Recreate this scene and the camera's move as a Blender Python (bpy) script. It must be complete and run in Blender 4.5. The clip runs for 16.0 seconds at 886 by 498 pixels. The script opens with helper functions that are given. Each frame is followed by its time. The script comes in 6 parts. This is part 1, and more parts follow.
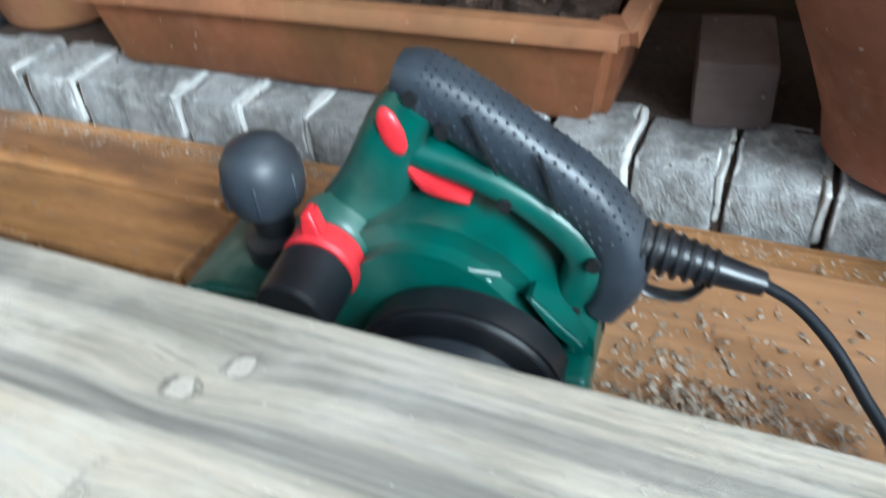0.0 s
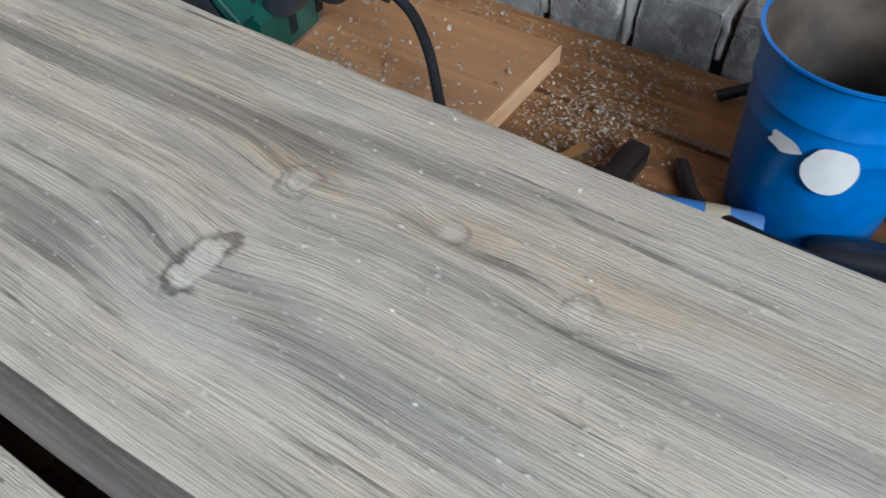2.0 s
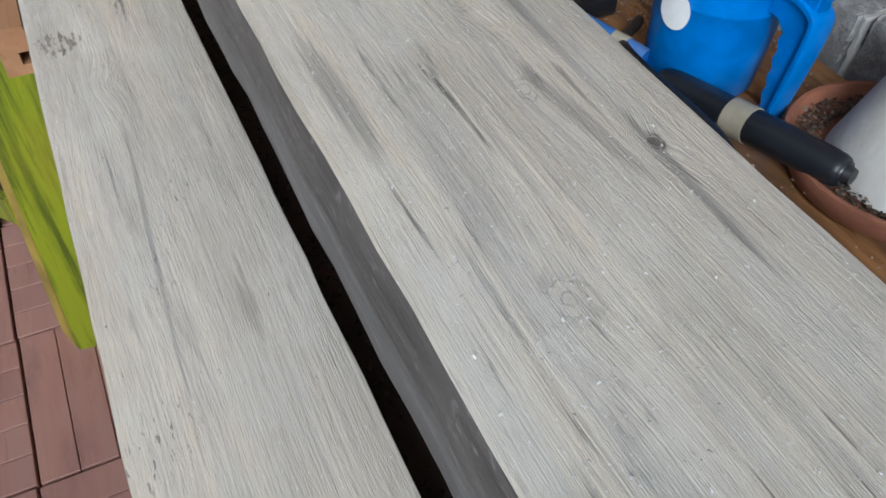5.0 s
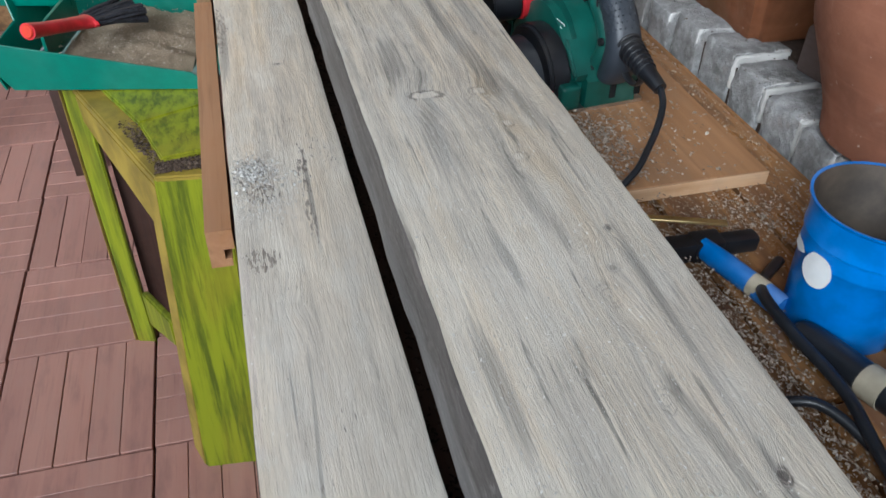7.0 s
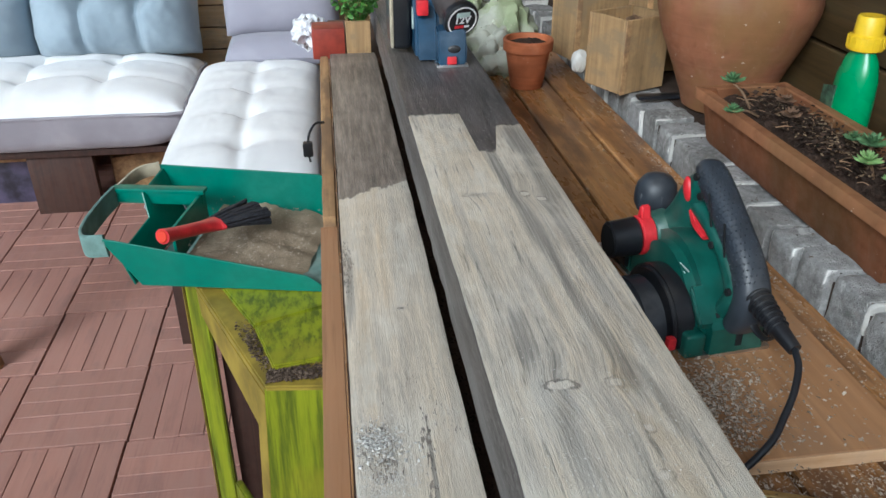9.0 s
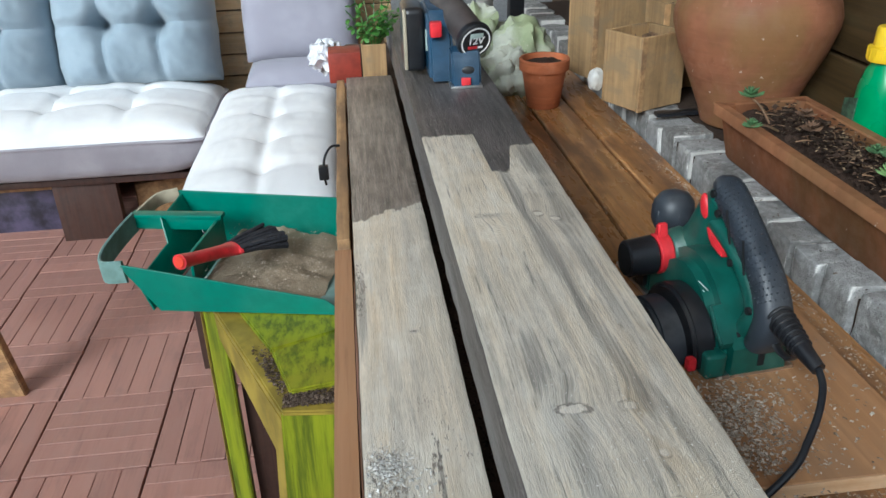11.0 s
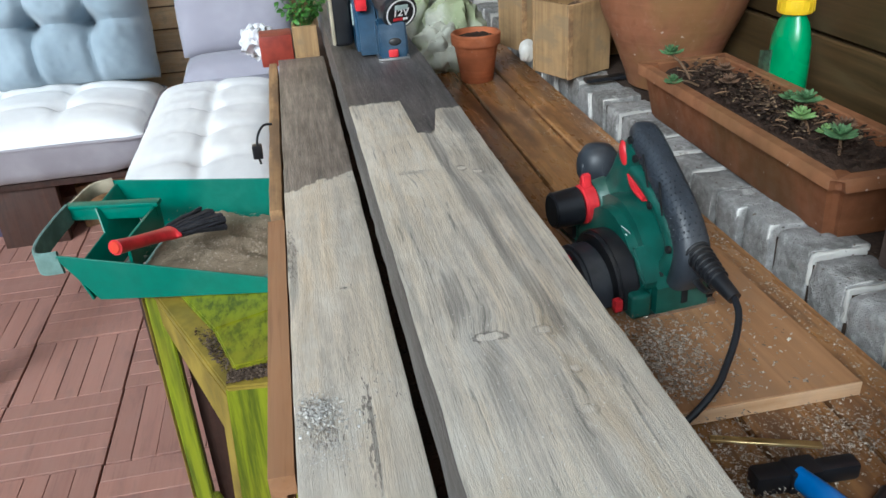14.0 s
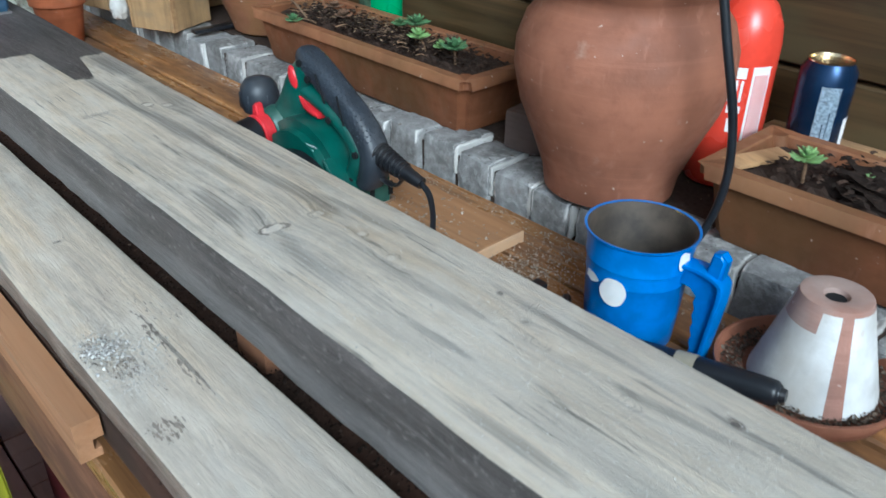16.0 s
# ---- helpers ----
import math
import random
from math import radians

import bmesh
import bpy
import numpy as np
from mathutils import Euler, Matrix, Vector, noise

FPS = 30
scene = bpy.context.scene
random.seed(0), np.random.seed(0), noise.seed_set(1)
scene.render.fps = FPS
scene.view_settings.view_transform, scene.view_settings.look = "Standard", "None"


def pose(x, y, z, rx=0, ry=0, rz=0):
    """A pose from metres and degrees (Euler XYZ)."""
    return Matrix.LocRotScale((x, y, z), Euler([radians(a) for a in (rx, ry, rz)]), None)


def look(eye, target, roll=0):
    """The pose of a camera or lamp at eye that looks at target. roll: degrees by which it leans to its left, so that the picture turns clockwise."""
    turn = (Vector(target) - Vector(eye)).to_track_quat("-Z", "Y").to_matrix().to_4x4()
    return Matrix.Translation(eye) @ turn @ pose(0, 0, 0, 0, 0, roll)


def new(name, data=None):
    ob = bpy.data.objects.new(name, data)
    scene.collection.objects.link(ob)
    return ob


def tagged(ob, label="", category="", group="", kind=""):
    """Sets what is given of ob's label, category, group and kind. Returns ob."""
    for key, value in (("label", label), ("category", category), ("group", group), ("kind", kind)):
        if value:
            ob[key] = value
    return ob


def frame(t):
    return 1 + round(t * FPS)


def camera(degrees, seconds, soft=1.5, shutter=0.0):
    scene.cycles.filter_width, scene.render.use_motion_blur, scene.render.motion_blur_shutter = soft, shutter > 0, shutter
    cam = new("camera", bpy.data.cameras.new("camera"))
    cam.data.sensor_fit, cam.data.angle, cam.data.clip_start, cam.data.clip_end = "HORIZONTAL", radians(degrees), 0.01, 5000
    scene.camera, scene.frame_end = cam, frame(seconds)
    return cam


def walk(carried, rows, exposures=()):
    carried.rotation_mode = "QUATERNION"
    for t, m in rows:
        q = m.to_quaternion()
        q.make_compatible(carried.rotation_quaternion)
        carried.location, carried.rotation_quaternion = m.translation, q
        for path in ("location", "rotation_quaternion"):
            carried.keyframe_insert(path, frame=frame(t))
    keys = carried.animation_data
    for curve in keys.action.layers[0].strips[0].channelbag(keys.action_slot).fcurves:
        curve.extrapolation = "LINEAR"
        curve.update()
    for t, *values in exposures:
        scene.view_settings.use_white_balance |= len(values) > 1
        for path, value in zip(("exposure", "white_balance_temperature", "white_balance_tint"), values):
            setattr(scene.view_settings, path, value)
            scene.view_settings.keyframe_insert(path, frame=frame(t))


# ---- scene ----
# ---- camera and its walk ----
cam = camera(58.3, 16.0, shutter=0.25)
# time, eye, a point straight ahead, roll
PATH = [
    (0.0, (0.0763, 0.6189, 1.1510), (0.7704, 0.9794, 0.5278), -6.30),
    (0.1, (0.0676, 0.6137, 1.1580), (0.7349, 0.9489, 0.4928), -4.00),
    (0.2, (0.0600, 0.6063, 1.1413), (0.7366, 0.9323, 0.4811), -4.01),
    (0.3, (0.0468, 0.5870, 1.1382), (0.7277, 0.9191, 0.4854), -4.26),
    (0.5, (0.0459, 0.5619, 1.1380), (0.7217, 0.8885, 0.4772), -3.92),
    (1.0, (0.0624, 0.4898, 1.1124), (0.7022, 0.8510, 0.4341), -1.99),
    (1.5, (0.0680, 0.3961, 1.1194), (0.6549, 0.7676, 0.4000), -1.68),
    (2.0, (0.0674, 0.3147, 1.1157), (0.6245, 0.6896, 0.3747), -0.79),
    (2.5, (0.0343, 0.2467, 1.1190), (0.5842, 0.6294, 0.3766), 0.96),
    (3.0, (-0.0106, 0.1639, 1.1452), (0.5428, 0.5567, 0.4107), 3.64),
    (3.5, (0.0262, 0.0611, 1.1370), (0.5388, 0.5137, 0.4074), 4.49),
    (6.0, (0.0374, -0.1124, 1.1863), (0.2662, 0.5624, 0.4847), 1.00),
    (6.5, (0.0270, -0.0947, 1.2221), (0.2478, 0.6251, 0.5640), 1.11),
    (7.0, (0.0233, -0.0771, 1.2390), (0.2288, 0.6719, 0.6091), 1.17),
    (7.5, (0.0144, -0.0513, 1.2662), (0.2062, 0.7297, 0.6718), 1.40),
    (8.0, (0.0023, -0.0276, 1.2992), (0.1729, 0.8020, 0.7675), 0.88),
    (8.5, (-0.0002, -0.0085, 1.3130), (0.1421, 0.8505, 0.8212), 0.29),
    (9.0, (-0.0000, 0.0000, 1.3200), (0.1222, 0.8694, 0.8413), -0.00),
    (9.5, (0.0053, 0.0075, 1.3210), (0.1149, 0.8843, 0.8528), -0.37),
    (12.0, (0.0232, 0.0043, 1.3062), (0.1186, 0.8899, 0.8517), -2.63),
    (12.5, (0.0321, -0.0074, 1.3000), (0.1332, 0.8773, 0.8450), -3.12),
    (13.0, (0.0359, -0.0150, 1.2963), (0.1467, 0.8677, 0.8396), -3.40),
    (13.5, (0.0386, -0.0229, 1.2875), (0.1653, 0.8557, 0.8271), -3.65),
    (14.0, (0.0417, -0.0319, 1.2848), (0.1853, 0.8423, 0.8210), -3.75),
    (14.5, (0.0400, -0.0335, 1.2794), (0.2044, 0.8347, 0.8112), -3.57),
    (15.0, (0.0338, -0.0399, 1.2750), (0.2807, 0.8057, 0.8017), -2.53),
    (15.5, (-0.0265, -0.0579, 1.2696), (0.4428, 0.6801, 0.7847), -0.86),
    (16.0, (-0.1341, -0.0492, 1.2574), (0.4594, 0.5798, 0.7554), 0.99),
]
walk(cam, [(t, look(eye, ahead, roll)) for t, eye, ahead, roll in PATH], exposures=[(0.0, 0.88, 5150, -3), (0.3, 0.25, 5400, 2), (0.5, 0.08, 5500, 3), (0.8, 0.0, 5500, 4), (2.5, 0.0, 5500, 5), (3.5, -0.12, 5600, 6), (6.0, -0.02, 5550, 6), (9.5, -0.06, 5600, 2), (12.0, 0.0, 5600, 1), (14.8, 0.05, 5600, 2), (15.5, 0.22, 5350, -2), (16.0, 0.18, 5200, -1)])

# ---- world and sun ----
world = bpy.data.worlds.new("overcast_sky")
scene.world = world
world.use_nodes = True
wt = world.node_tree
sky = wt.nodes.new("ShaderNodeTexSky")
sky.sky_type, sky.sun_disc = "NISHITA", False
sky.sun_elevation, sky.sun_rotation = radians(30), radians(-146)
sky.air_density, sky.dust_density = 1.0, 4.0
hsv = wt.nodes.new("ShaderNodeHueSaturation")
hsv.inputs["Saturation"].default_value = 0.4
wt.links.new(sky.outputs[0], hsv.inputs["Color"])
wt.links.new(hsv.outputs[0], wt.nodes["Background"].inputs[0])
wt.nodes["Background"].inputs[1].default_value = 0.125
sun = new("sun", bpy.data.lights.new("sun", "SUN"))
sun.data.energy, sun.data.angle, sun.data.color = 2.75, radians(25), (1.0, 0.99, 0.97)
sun.matrix_world = look((-2.2, -2.4, 3.0), (0.0, 0.9, 0.7))


# ---- material helpers ----
class Shade:
    """A small builder of node materials."""

    def __init__(self, name):
        self.mat = bpy.data.materials.new(name)
        self.mat.use_nodes = True
        self.t = self.mat.node_tree
        self.b = self.t.nodes["Principled BSDF"]

    def node(self, kind, **props):
        n = self.t.nodes.new(kind)
        for k, v in props.items():
            setattr(n, k, v)
        return n

    def put(self, sock, v):
        if isinstance(v, bpy.types.NodeSocket):
            self.t.links.new(v, sock)
        elif isinstance(v, tuple) and len(v) == 3 and sock.type == "RGBA":
            sock.default_value = (*v, 1)
        else:
            sock.default_value = v

    def math(self, op, a, b=0.0, c=0.0):
        n = self.node("ShaderNodeMath", operation=op)
        for s, v in zip(n.inputs, (a, b, c)):
            self.put(s, v)
        return n.outputs[0]

    def pos(self):
        return self.node("ShaderNodeNewGeometry").outputs["Position"]

    def obj(self):
        return self.node("ShaderNodeTexCoord").outputs["Object"]

    def rand(self):
        return self.node("ShaderNodeObjectInfo").outputs["Random"]

    def island(self):
        return self.node("ShaderNodeNewGeometry").outputs["Random Per Island"]

    def split(self, v):
        n = self.node("ShaderNodeSeparateXYZ")
        self.put(n.inputs[0], v)
        return n.outputs

    def join(self, x, y, z):
        n = self.node("ShaderNodeCombineXYZ")
        for s, v in zip(n.inputs, (x, y, z)):
            self.put(s, v)
        return n.outputs[0]

    def scaled(self, v, sc, add=None):
        n = self.node("ShaderNodeVectorMath", operation="MULTIPLY")
        self.put(n.inputs[0], v)
        self.put(n.inputs[1], sc)
        if add is None:
            return n.outputs[0]
        m = self.node("ShaderNodeVectorMath", operation="ADD")
        self.put(m.inputs[0], n.outputs[0])
        self.put(m.inputs[1], add)
        return m.outputs[0]

    def noise(self, v, scale=1.0, detail=4.0, rough=0.55, dist=0.0):
        n = self.node("ShaderNodeTexNoise")
        self.put(n.inputs["Vector"], v)
        n.inputs["Scale"].default_value, n.inputs["Detail"].default_value = scale, detail
        n.inputs["Roughness"].default_value, n.inputs["Distortion"].default_value = rough, dist
        return n.outputs["Fac"]

    def step(self, f, lo, hi, a=0.0, b=1.0):
        n = self.node("ShaderNodeMapRange")
        n.interpolation_type = "SMOOTHSTEP"
        self.put(n.inputs[0], f)
        for s, v in zip(n.inputs[1:5], (lo, hi, a, b)):
            self.put(s, v)
        return n.outputs[0]

    def mix(self, f, a, b, blend="MIX"):
        n = self.node("ShaderNodeMix", data_type="RGBA", blend_type=blend)
        self.put(n.inputs[0], f)
        self.put(n.inputs[6], a)
        self.put(n.inputs[7], b)
        return n.outputs[2]

    def ramp(self, f, *stops):
        n = self.node("ShaderNodeValToRGB")
        while len(n.color_ramp.elements) < len(stops):
            n.color_ramp.elements.new(0.5)
        for e, (p, c) in zip(n.color_ramp.elements, stops):
            e.position, e.color = p, (*c, 1)
        self.put(n.inputs[0], f)
        return n.outputs[0]

    def bump(self, h, strength=0.3, dist=0.002):
        n = self.node("ShaderNodeBump")
        n.inputs["Strength"].default_value, n.inputs["Distance"].default_value = strength, dist
        self.put(n.inputs["Height"], h)
        self.put(self.b.inputs["Normal"], n.outputs[0])

    def done(self, color, rough=0.6, metal=0.0, spec=0.5):
        self.put(self.b.inputs["Base Color"], color)
        self.put(self.b.inputs["Roughness"], rough)
        self.b.inputs["Metallic"].default_value = metal
        self.b.inputs["Specular IOR Level"].default_value = spec
        return self.mat


def plain(name, color, rough=0.5, metal=0.0, vary=0.12, scale=40.0, dust=0.0, bump=0.1, spec=0.5):
    """Plastic, paint, rubber or metal: slight mottling, fine relief, perhaps a film of wood dust."""
    s = Shade(name)
    o = s.obj()
    n = s.noise(o, scale, 5)
    n2 = s.noise(o, scale * 0.2, 3)
    dark = tuple(c * (1 - vary * 2) for c in color)
    lite = tuple(min(1, c * (1 + vary)) for c in color)
    c = s.mix(s.step(n, 0.3, 0.7), dark, lite)
    r = s.step(n2, 0.3, 0.7, rough * 0.85, min(1, rough * 1.15))
    if dust:
        f = s.math("MULTIPLY", s.step(n2, 0.42, 0.75), s.step(n, 0.35, 0.65, 0.3, 1.0))
        up = s.split(s.node("ShaderNodeNewGeometry").outputs["Normal"])[2]
        f = s.math("MULTIPLY", f, s.step(up, -0.1, 0.9, 0.35, 1.0))
        f = s.math("MULTIPLY", f, dust)
        c = s.mix(f, c, (0.42, 0.38, 0.32))
        r = s.math("ADD", r, s.math("MULTIPLY", f, 0.5))
    if bump:
        s.bump(s.noise(o, scale * 8, 3), bump, 0.0006)
    return s.done(c, r, metal, spec)


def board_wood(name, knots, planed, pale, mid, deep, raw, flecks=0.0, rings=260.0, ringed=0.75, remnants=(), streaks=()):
    """Weathered plank along y, planed bare in part; knots: (x, y, radius, strength, darkness, width). planed gives the line past which it is still raw.
    streaks: darker grey runs left by the weather, (x, y, half width, half length, lean, depth)."""
    s = Shade(name)
    p = s.pos()
    x, y, z = s.split(p)
    warp = s.noise(s.scaled(p, (9, 2.2, 9)), 1, 3)
    f = s.math("ADD", s.math("MULTIPLY", s.math("ADD", x, s.math("MULTIPLY", z, 0.7)), rings), s.math("MULTIPLY", warp, 3.0))
    warp2 = s.noise(s.scaled(p, (110, 80, 110)), 1, 4, 0.65)
    core, halo = None, None
    for kx, ky, r, a, dk, wide in knots:
        dx = s.math("MULTIPLY", s.math("SUBTRACT", x, kx), 1 / (r * wide))
        dy = s.math("MULTIPLY", s.math("SUBTRACT", y, ky), 0.42 / r)
        d2 = s.math("ADD", s.math("MULTIPLY", dx, dx), s.math("MULTIPLY", dy, dy))
        g = s.math("POWER", 2.718, s.math("MULTIPLY", d2, -0.55))
        f = s.math("ADD", f, s.math("MULTIPLY", g, a * 0.5))
        dk2 = s.math("MULTIPLY", dy, 2.3)
        d2 = s.math("ADD", s.math("MULTIPLY", dx, dx), s.math("MULTIPLY", dk2, dk2))
        d2 = s.math("MULTIPLY", d2, s.math("POWER", s.math("ADD", 0.5, warp2), 4.0))
        k = s.math("MULTIPLY", s.step(d2, 0.12, 0.42, 1.0, 0.0), dk)
        h = s.math("MULTIPLY", s.step(d2, 0.3, 2.2, 1.0, 0.0), max(dk, 0.0))
        rim = s.math("MULTIPLY", s.math("MULTIPLY", s.step(d2, 0.3, 0.6), s.step(d2, 0.6, 1.0, 1.0, 0.0)), min(0.85, abs(dk) * 1.1))
        rims = rim if core is None else s.math("MAXIMUM", rims, rim)
        lines = s.step(s.math("PINGPONG", s.math("ADD", s.math("MULTIPLY", s.math("SQRT", d2), 2.6), s.math("MULTIPLY", warp, 5.0)), 0.5), 0.0, 0.16, 1.0, 0.0)
        lines = s.math("MULTIPLY", s.math("MULTIPLY", lines, s.step(d2, 0.25, 1.1, 1.0, 0.0)), min(0.8, abs(dk) + 0.25))
        loops = lines if core is None else s.math("MAXIMUM", loops, lines)
        core = k if core is None else s.math("ADD", core, k)
        halo = h if halo is None else s.math("MAXIMUM", halo, h)
    wide = s.noise(s.join(s.math("MULTIPLY", f, 0.11), s.math("MULTIPLY", y, 1.5), 0.0), 1, 4, 0.6)
    band = s.noise(s.join(s.math("MULTIPLY", f, 0.42), s.math("MULTIPLY", y, 4.2), 3.0), 1, 7, 0.72)
    fine = s.noise(s.join(s.math("MULTIPLY", f, 1.7), s.math("MULTIPLY", y, 11), 7.0), 1, 5, 0.7)
    ringn = s.noise(s.join(s.math("MULTIPLY", f, 0.3), s.math("MULTIPLY", y, 2.0), 11.0), 1, 5, 0.62)
    ring = s.step(s.math("PINGPONG", s.math("MULTIPLY", ringn, 9.0), 0.5), 0.0, 0.12, 1.0, 0.0)
    ring = s.math("MULTIPLY", ring, s.step(s.noise(s.scaled(p, (40, 7, 40)), 1, 4), 0.34, 0.5))
    zone = s.step(s.noise(s.scaled(p, (26, 5, 26), (5.3, 0.7, 0)), 1, 3), 0.36, 0.62, 0.35, 1.0)
    ring = s.math("MULTIPLY", ring, zone)
    band = s.math("ADD", 0.52, s.math("MULTIPLY", s.math("SUBTRACT", band, 0.5), s.math("ADD", 0.35, s.math("MULTIPLY", zone, 0.6))))
    c = s.ramp(band, (0.26, deep), (0.4, mid), (0.54, pale), (0.7, tuple(v * 1.22 for v in pale)))
    tint = s.ramp(wide, (0.28, (0.5, 0.52, 0.55)), (0.42, (0.84, 0.85, 0.87)), (0.52, (1.04, 1.02, 0.99)), (0.63, (1.0, 0.92, 0.8)), (0.8, (0.78, 0.68, 0.56)))
    c = s.mix(0.85, c, tint, "MULTIPLY")
    c = s.mix(s.math("MULTIPLY", s.step(fine, 0.54, 0.64, 0.0, 0.6 * ringed + 0.1), zone), c, tuple(v * 0.6 for v in deep))
    c = s.mix(s.math("MULTIPLY", ring, ringed), c, tuple(v * 0.55 for v in deep))
    c = s.mix(s.step(s.noise(p, 26, 5), 0.5, 0.72, 0.0, 0.35), c, tuple(v * 1.15 for v in pale))
    spots = s.noise(s.scaled(p, (650, 230, 650)), 1, 2)
    c = s.mix(s.step(spots, 0.69, 0.75, 0.0, 0.7), c, (0.8, 0.79, 0.76))
    stain = s.noise(s.scaled(p, (34, 5, 34), (9.1, 2.3, 0)), 1, 5, 0.62)
    c = s.mix(s.math("MULTIPLY", s.step(stain, 0.54, 0.66, 0.0, 0.5), ringed), c, (0.28, 0.277, 0.26))
    c = s.mix(s.math("MULTIPLY", s.step(stain, 0.3, 0.44, 0.55, 0.0), ringed), c, (0.5, 0.44, 0.35))
    streak = s.math("MULTIPLY", s.step(s.noise(s.join(s.math("MULTIPLY", f, 0.75), s.math("MULTIPLY", y, 6.5), 5.0), 1, 5, 0.62), 0.62, 0.69), s.step(s.noise(s.scaled(p, (30, 9, 30), (2.7, 6.1, 0)), 1, 3), 0.48, 0.58))
    c = s.mix(s.math("MULTIPLY", streak, ringed), c, (0.085, 0.08, 0.075))
    frost = s.noise(s.scaled(p, (21, 9, 21), (4.4, 8.2, 0)), 1, 6, 0.68)
    c = s.mix(s.step(frost, 0.5, 0.66, 0.0, 0.6), c, (0.68, 0.63, 0.54))
    c = s.mix(s.math("MULTIPLY", s.step(frost, 0.3, 0.43, 0.7, 0.0), ringed), c, (0.33, 0.285, 0.22), "MIX")
    hair = s.noise(s.join(s.math("MULTIPLY", f, 4.6), s.math("MULTIPLY", y, 55), 17.0), 1, 4, 0.7)
    c = s.mix(s.step(frost, 0.36, 0.62, 0.9, 0.45), c, s.ramp(hair, (0.3, (0.72, 0.71, 0.7)), (0.48, (1.0, 1.0, 1.0)), (0.68, (1.16, 1.16, 1.15))), "MULTIPLY")
    rag0 = s.noise(s.scaled(p, (90, 60, 90)), 1, 3)
    fibre = s.noise(s.join(s.math("MULTIPLY", f, 0.9), s.math("MULTIPLY", y, 5.5), 23.0), 1, 6, 0.72)
    # paler towards the end planed last: stronger light there put into colour, plus sawdust
    dust_and_light = s.math("ADD", y, s.math("MULTIPLY", s.math("SUBTRACT", s.noise(s.scaled(p, (26, 9, 26), (6.3, 1.9, 0)), 1, 6, 0.68), 0.5), 0.5))
    c = s.mix(s.step(dust_and_light, 0.05, 0.62, 0.5, 0.0), c, s.mix(0.35, (0.71, 0.66, 0.57), c))
    crack = s.noise(s.join(s.math("MULTIPLY", f, 0.62), s.math("MULTIPLY", y, 9.5), 31.0), 1, 4, 0.6)
    crack = s.math("MULTIPLY", s.step(crack, 0.585, 0.66), s.step(s.noise(s.scaled(p, (38, 8, 38), (7.7, 3.9, 0)), 1, 4), 0.4, 0.56))
    c = s.mix(s.math("MULTIPLY", crack, min(1.0, ringed * 1.4)), c, (0.14, 0.128, 0.11))
    c = s.mix(s.step(s.noise(s.scaled(p, (48, 13, 48), (1.1, 5.9, 0)), 1, 5, 0.6), 0.53, 0.63, 0.0, 0.4), c, (0.6, 0.57, 0.505))
    for sx, sy, hw, hl, lean, depth in streaks:
        dy = s.math("SUBTRACT", y, sy)
        dx = s.math("MULTIPLY", s.math("SUBTRACT", s.math("SUBTRACT", x, sx), s.math("MULTIPLY", dy, lean)), 1 / hw)
        dy = s.math("MULTIPLY", dy, 1 / hl)
        d2 = s.math("ADD", s.math("MULTIPLY", dx, dx), s.math("MULTIPLY", dy, dy))
        run = s.step(s.math("ADD", d2, s.math("MULTIPLY", s.math("SUBTRACT", fibre, 0.5), 3.4)), 0.15, 1.25, depth, 0.0)
        c = s.mix(run, c, s.ramp(fibre, (0.36, (0.13, 0.118, 0.103)), (0.5, (0.25, 0.232, 0.205)), (0.64, (0.4, 0.37, 0.32))))
    if halo is not None:
        c = s.mix(s.math("MULTIPLY", halo, 0.4), c, (0.3, 0.27, 0.235))
        c = s.mix(s.math("MULTIPLY", rims, s.step(rag0, 0.42, 0.62)), c, (0.12, 0.10, 0.085))
        c = s.mix(s.math("MULTIPLY", loops, s.step(rag0, 0.36, 0.5)), c, tuple(v * 0.75 for v in deep))
        c = s.mix(s.step(core, 0.15, 0.7, 0.0, 0.75), c, (0.07, 0.06, 0.055))
        c = s.mix(s.step(core, -0.6, -0.15, 0.75, 0.0), c, (0.66, 0.61, 0.53))
    rag = s.noise(s.scaled(p, (70, 22, 70)), 1, 4)
    line = planed(s, x, y)
    edge = s.math("ADD", s.math("SUBTRACT", y, line), s.math("MULTIPLY", s.math("SUBTRACT", rag, 0.5), 0.03 + flecks))
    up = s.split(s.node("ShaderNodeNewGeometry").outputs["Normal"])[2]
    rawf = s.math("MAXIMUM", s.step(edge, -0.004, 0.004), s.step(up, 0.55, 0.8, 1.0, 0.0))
    if flecks:
        spot = s.noise(s.scaled(p, (150, 42, 150)), 1, 4, 0.7)
        dash = s.noise(s.scaled(p, (430, 95, 430)), 1, 3, 0.6)
        patch = s.noise(s.scaled(p, (16, 7, 16), (3.1, 1.7, 0)), 1, 2)
        fl = s.math("MULTIPLY", s.step(dash, 0.6, 0.65), s.step(patch, 0.56, 0.68))
        for rx, ry, ra, rb in remnants:
            dx = s.math("MULTIPLY", s.math("SUBTRACT", x, rx), 1 / ra)
            dy = s.math("MULTIPLY", s.math("SUBTRACT", y, ry), 1 / rb)
            near = s.step(s.math("ADD", s.math("MULTIPLY", dx, dx), s.math("MULTIPLY", dy, dy)), 0.1, 1.0, 0.11, -0.1)
            fl = s.math("MAXIMUM", fl, s.step(s.math("ADD", dash, near), 0.6, 0.64))
        rawf = s.math("MAXIMUM", rawf, s.math("MULTIPLY", fl, 0.85))
    rough_grain = s.noise(s.scaled(p, (130, 9, 130)), 1, 6, 0.7)
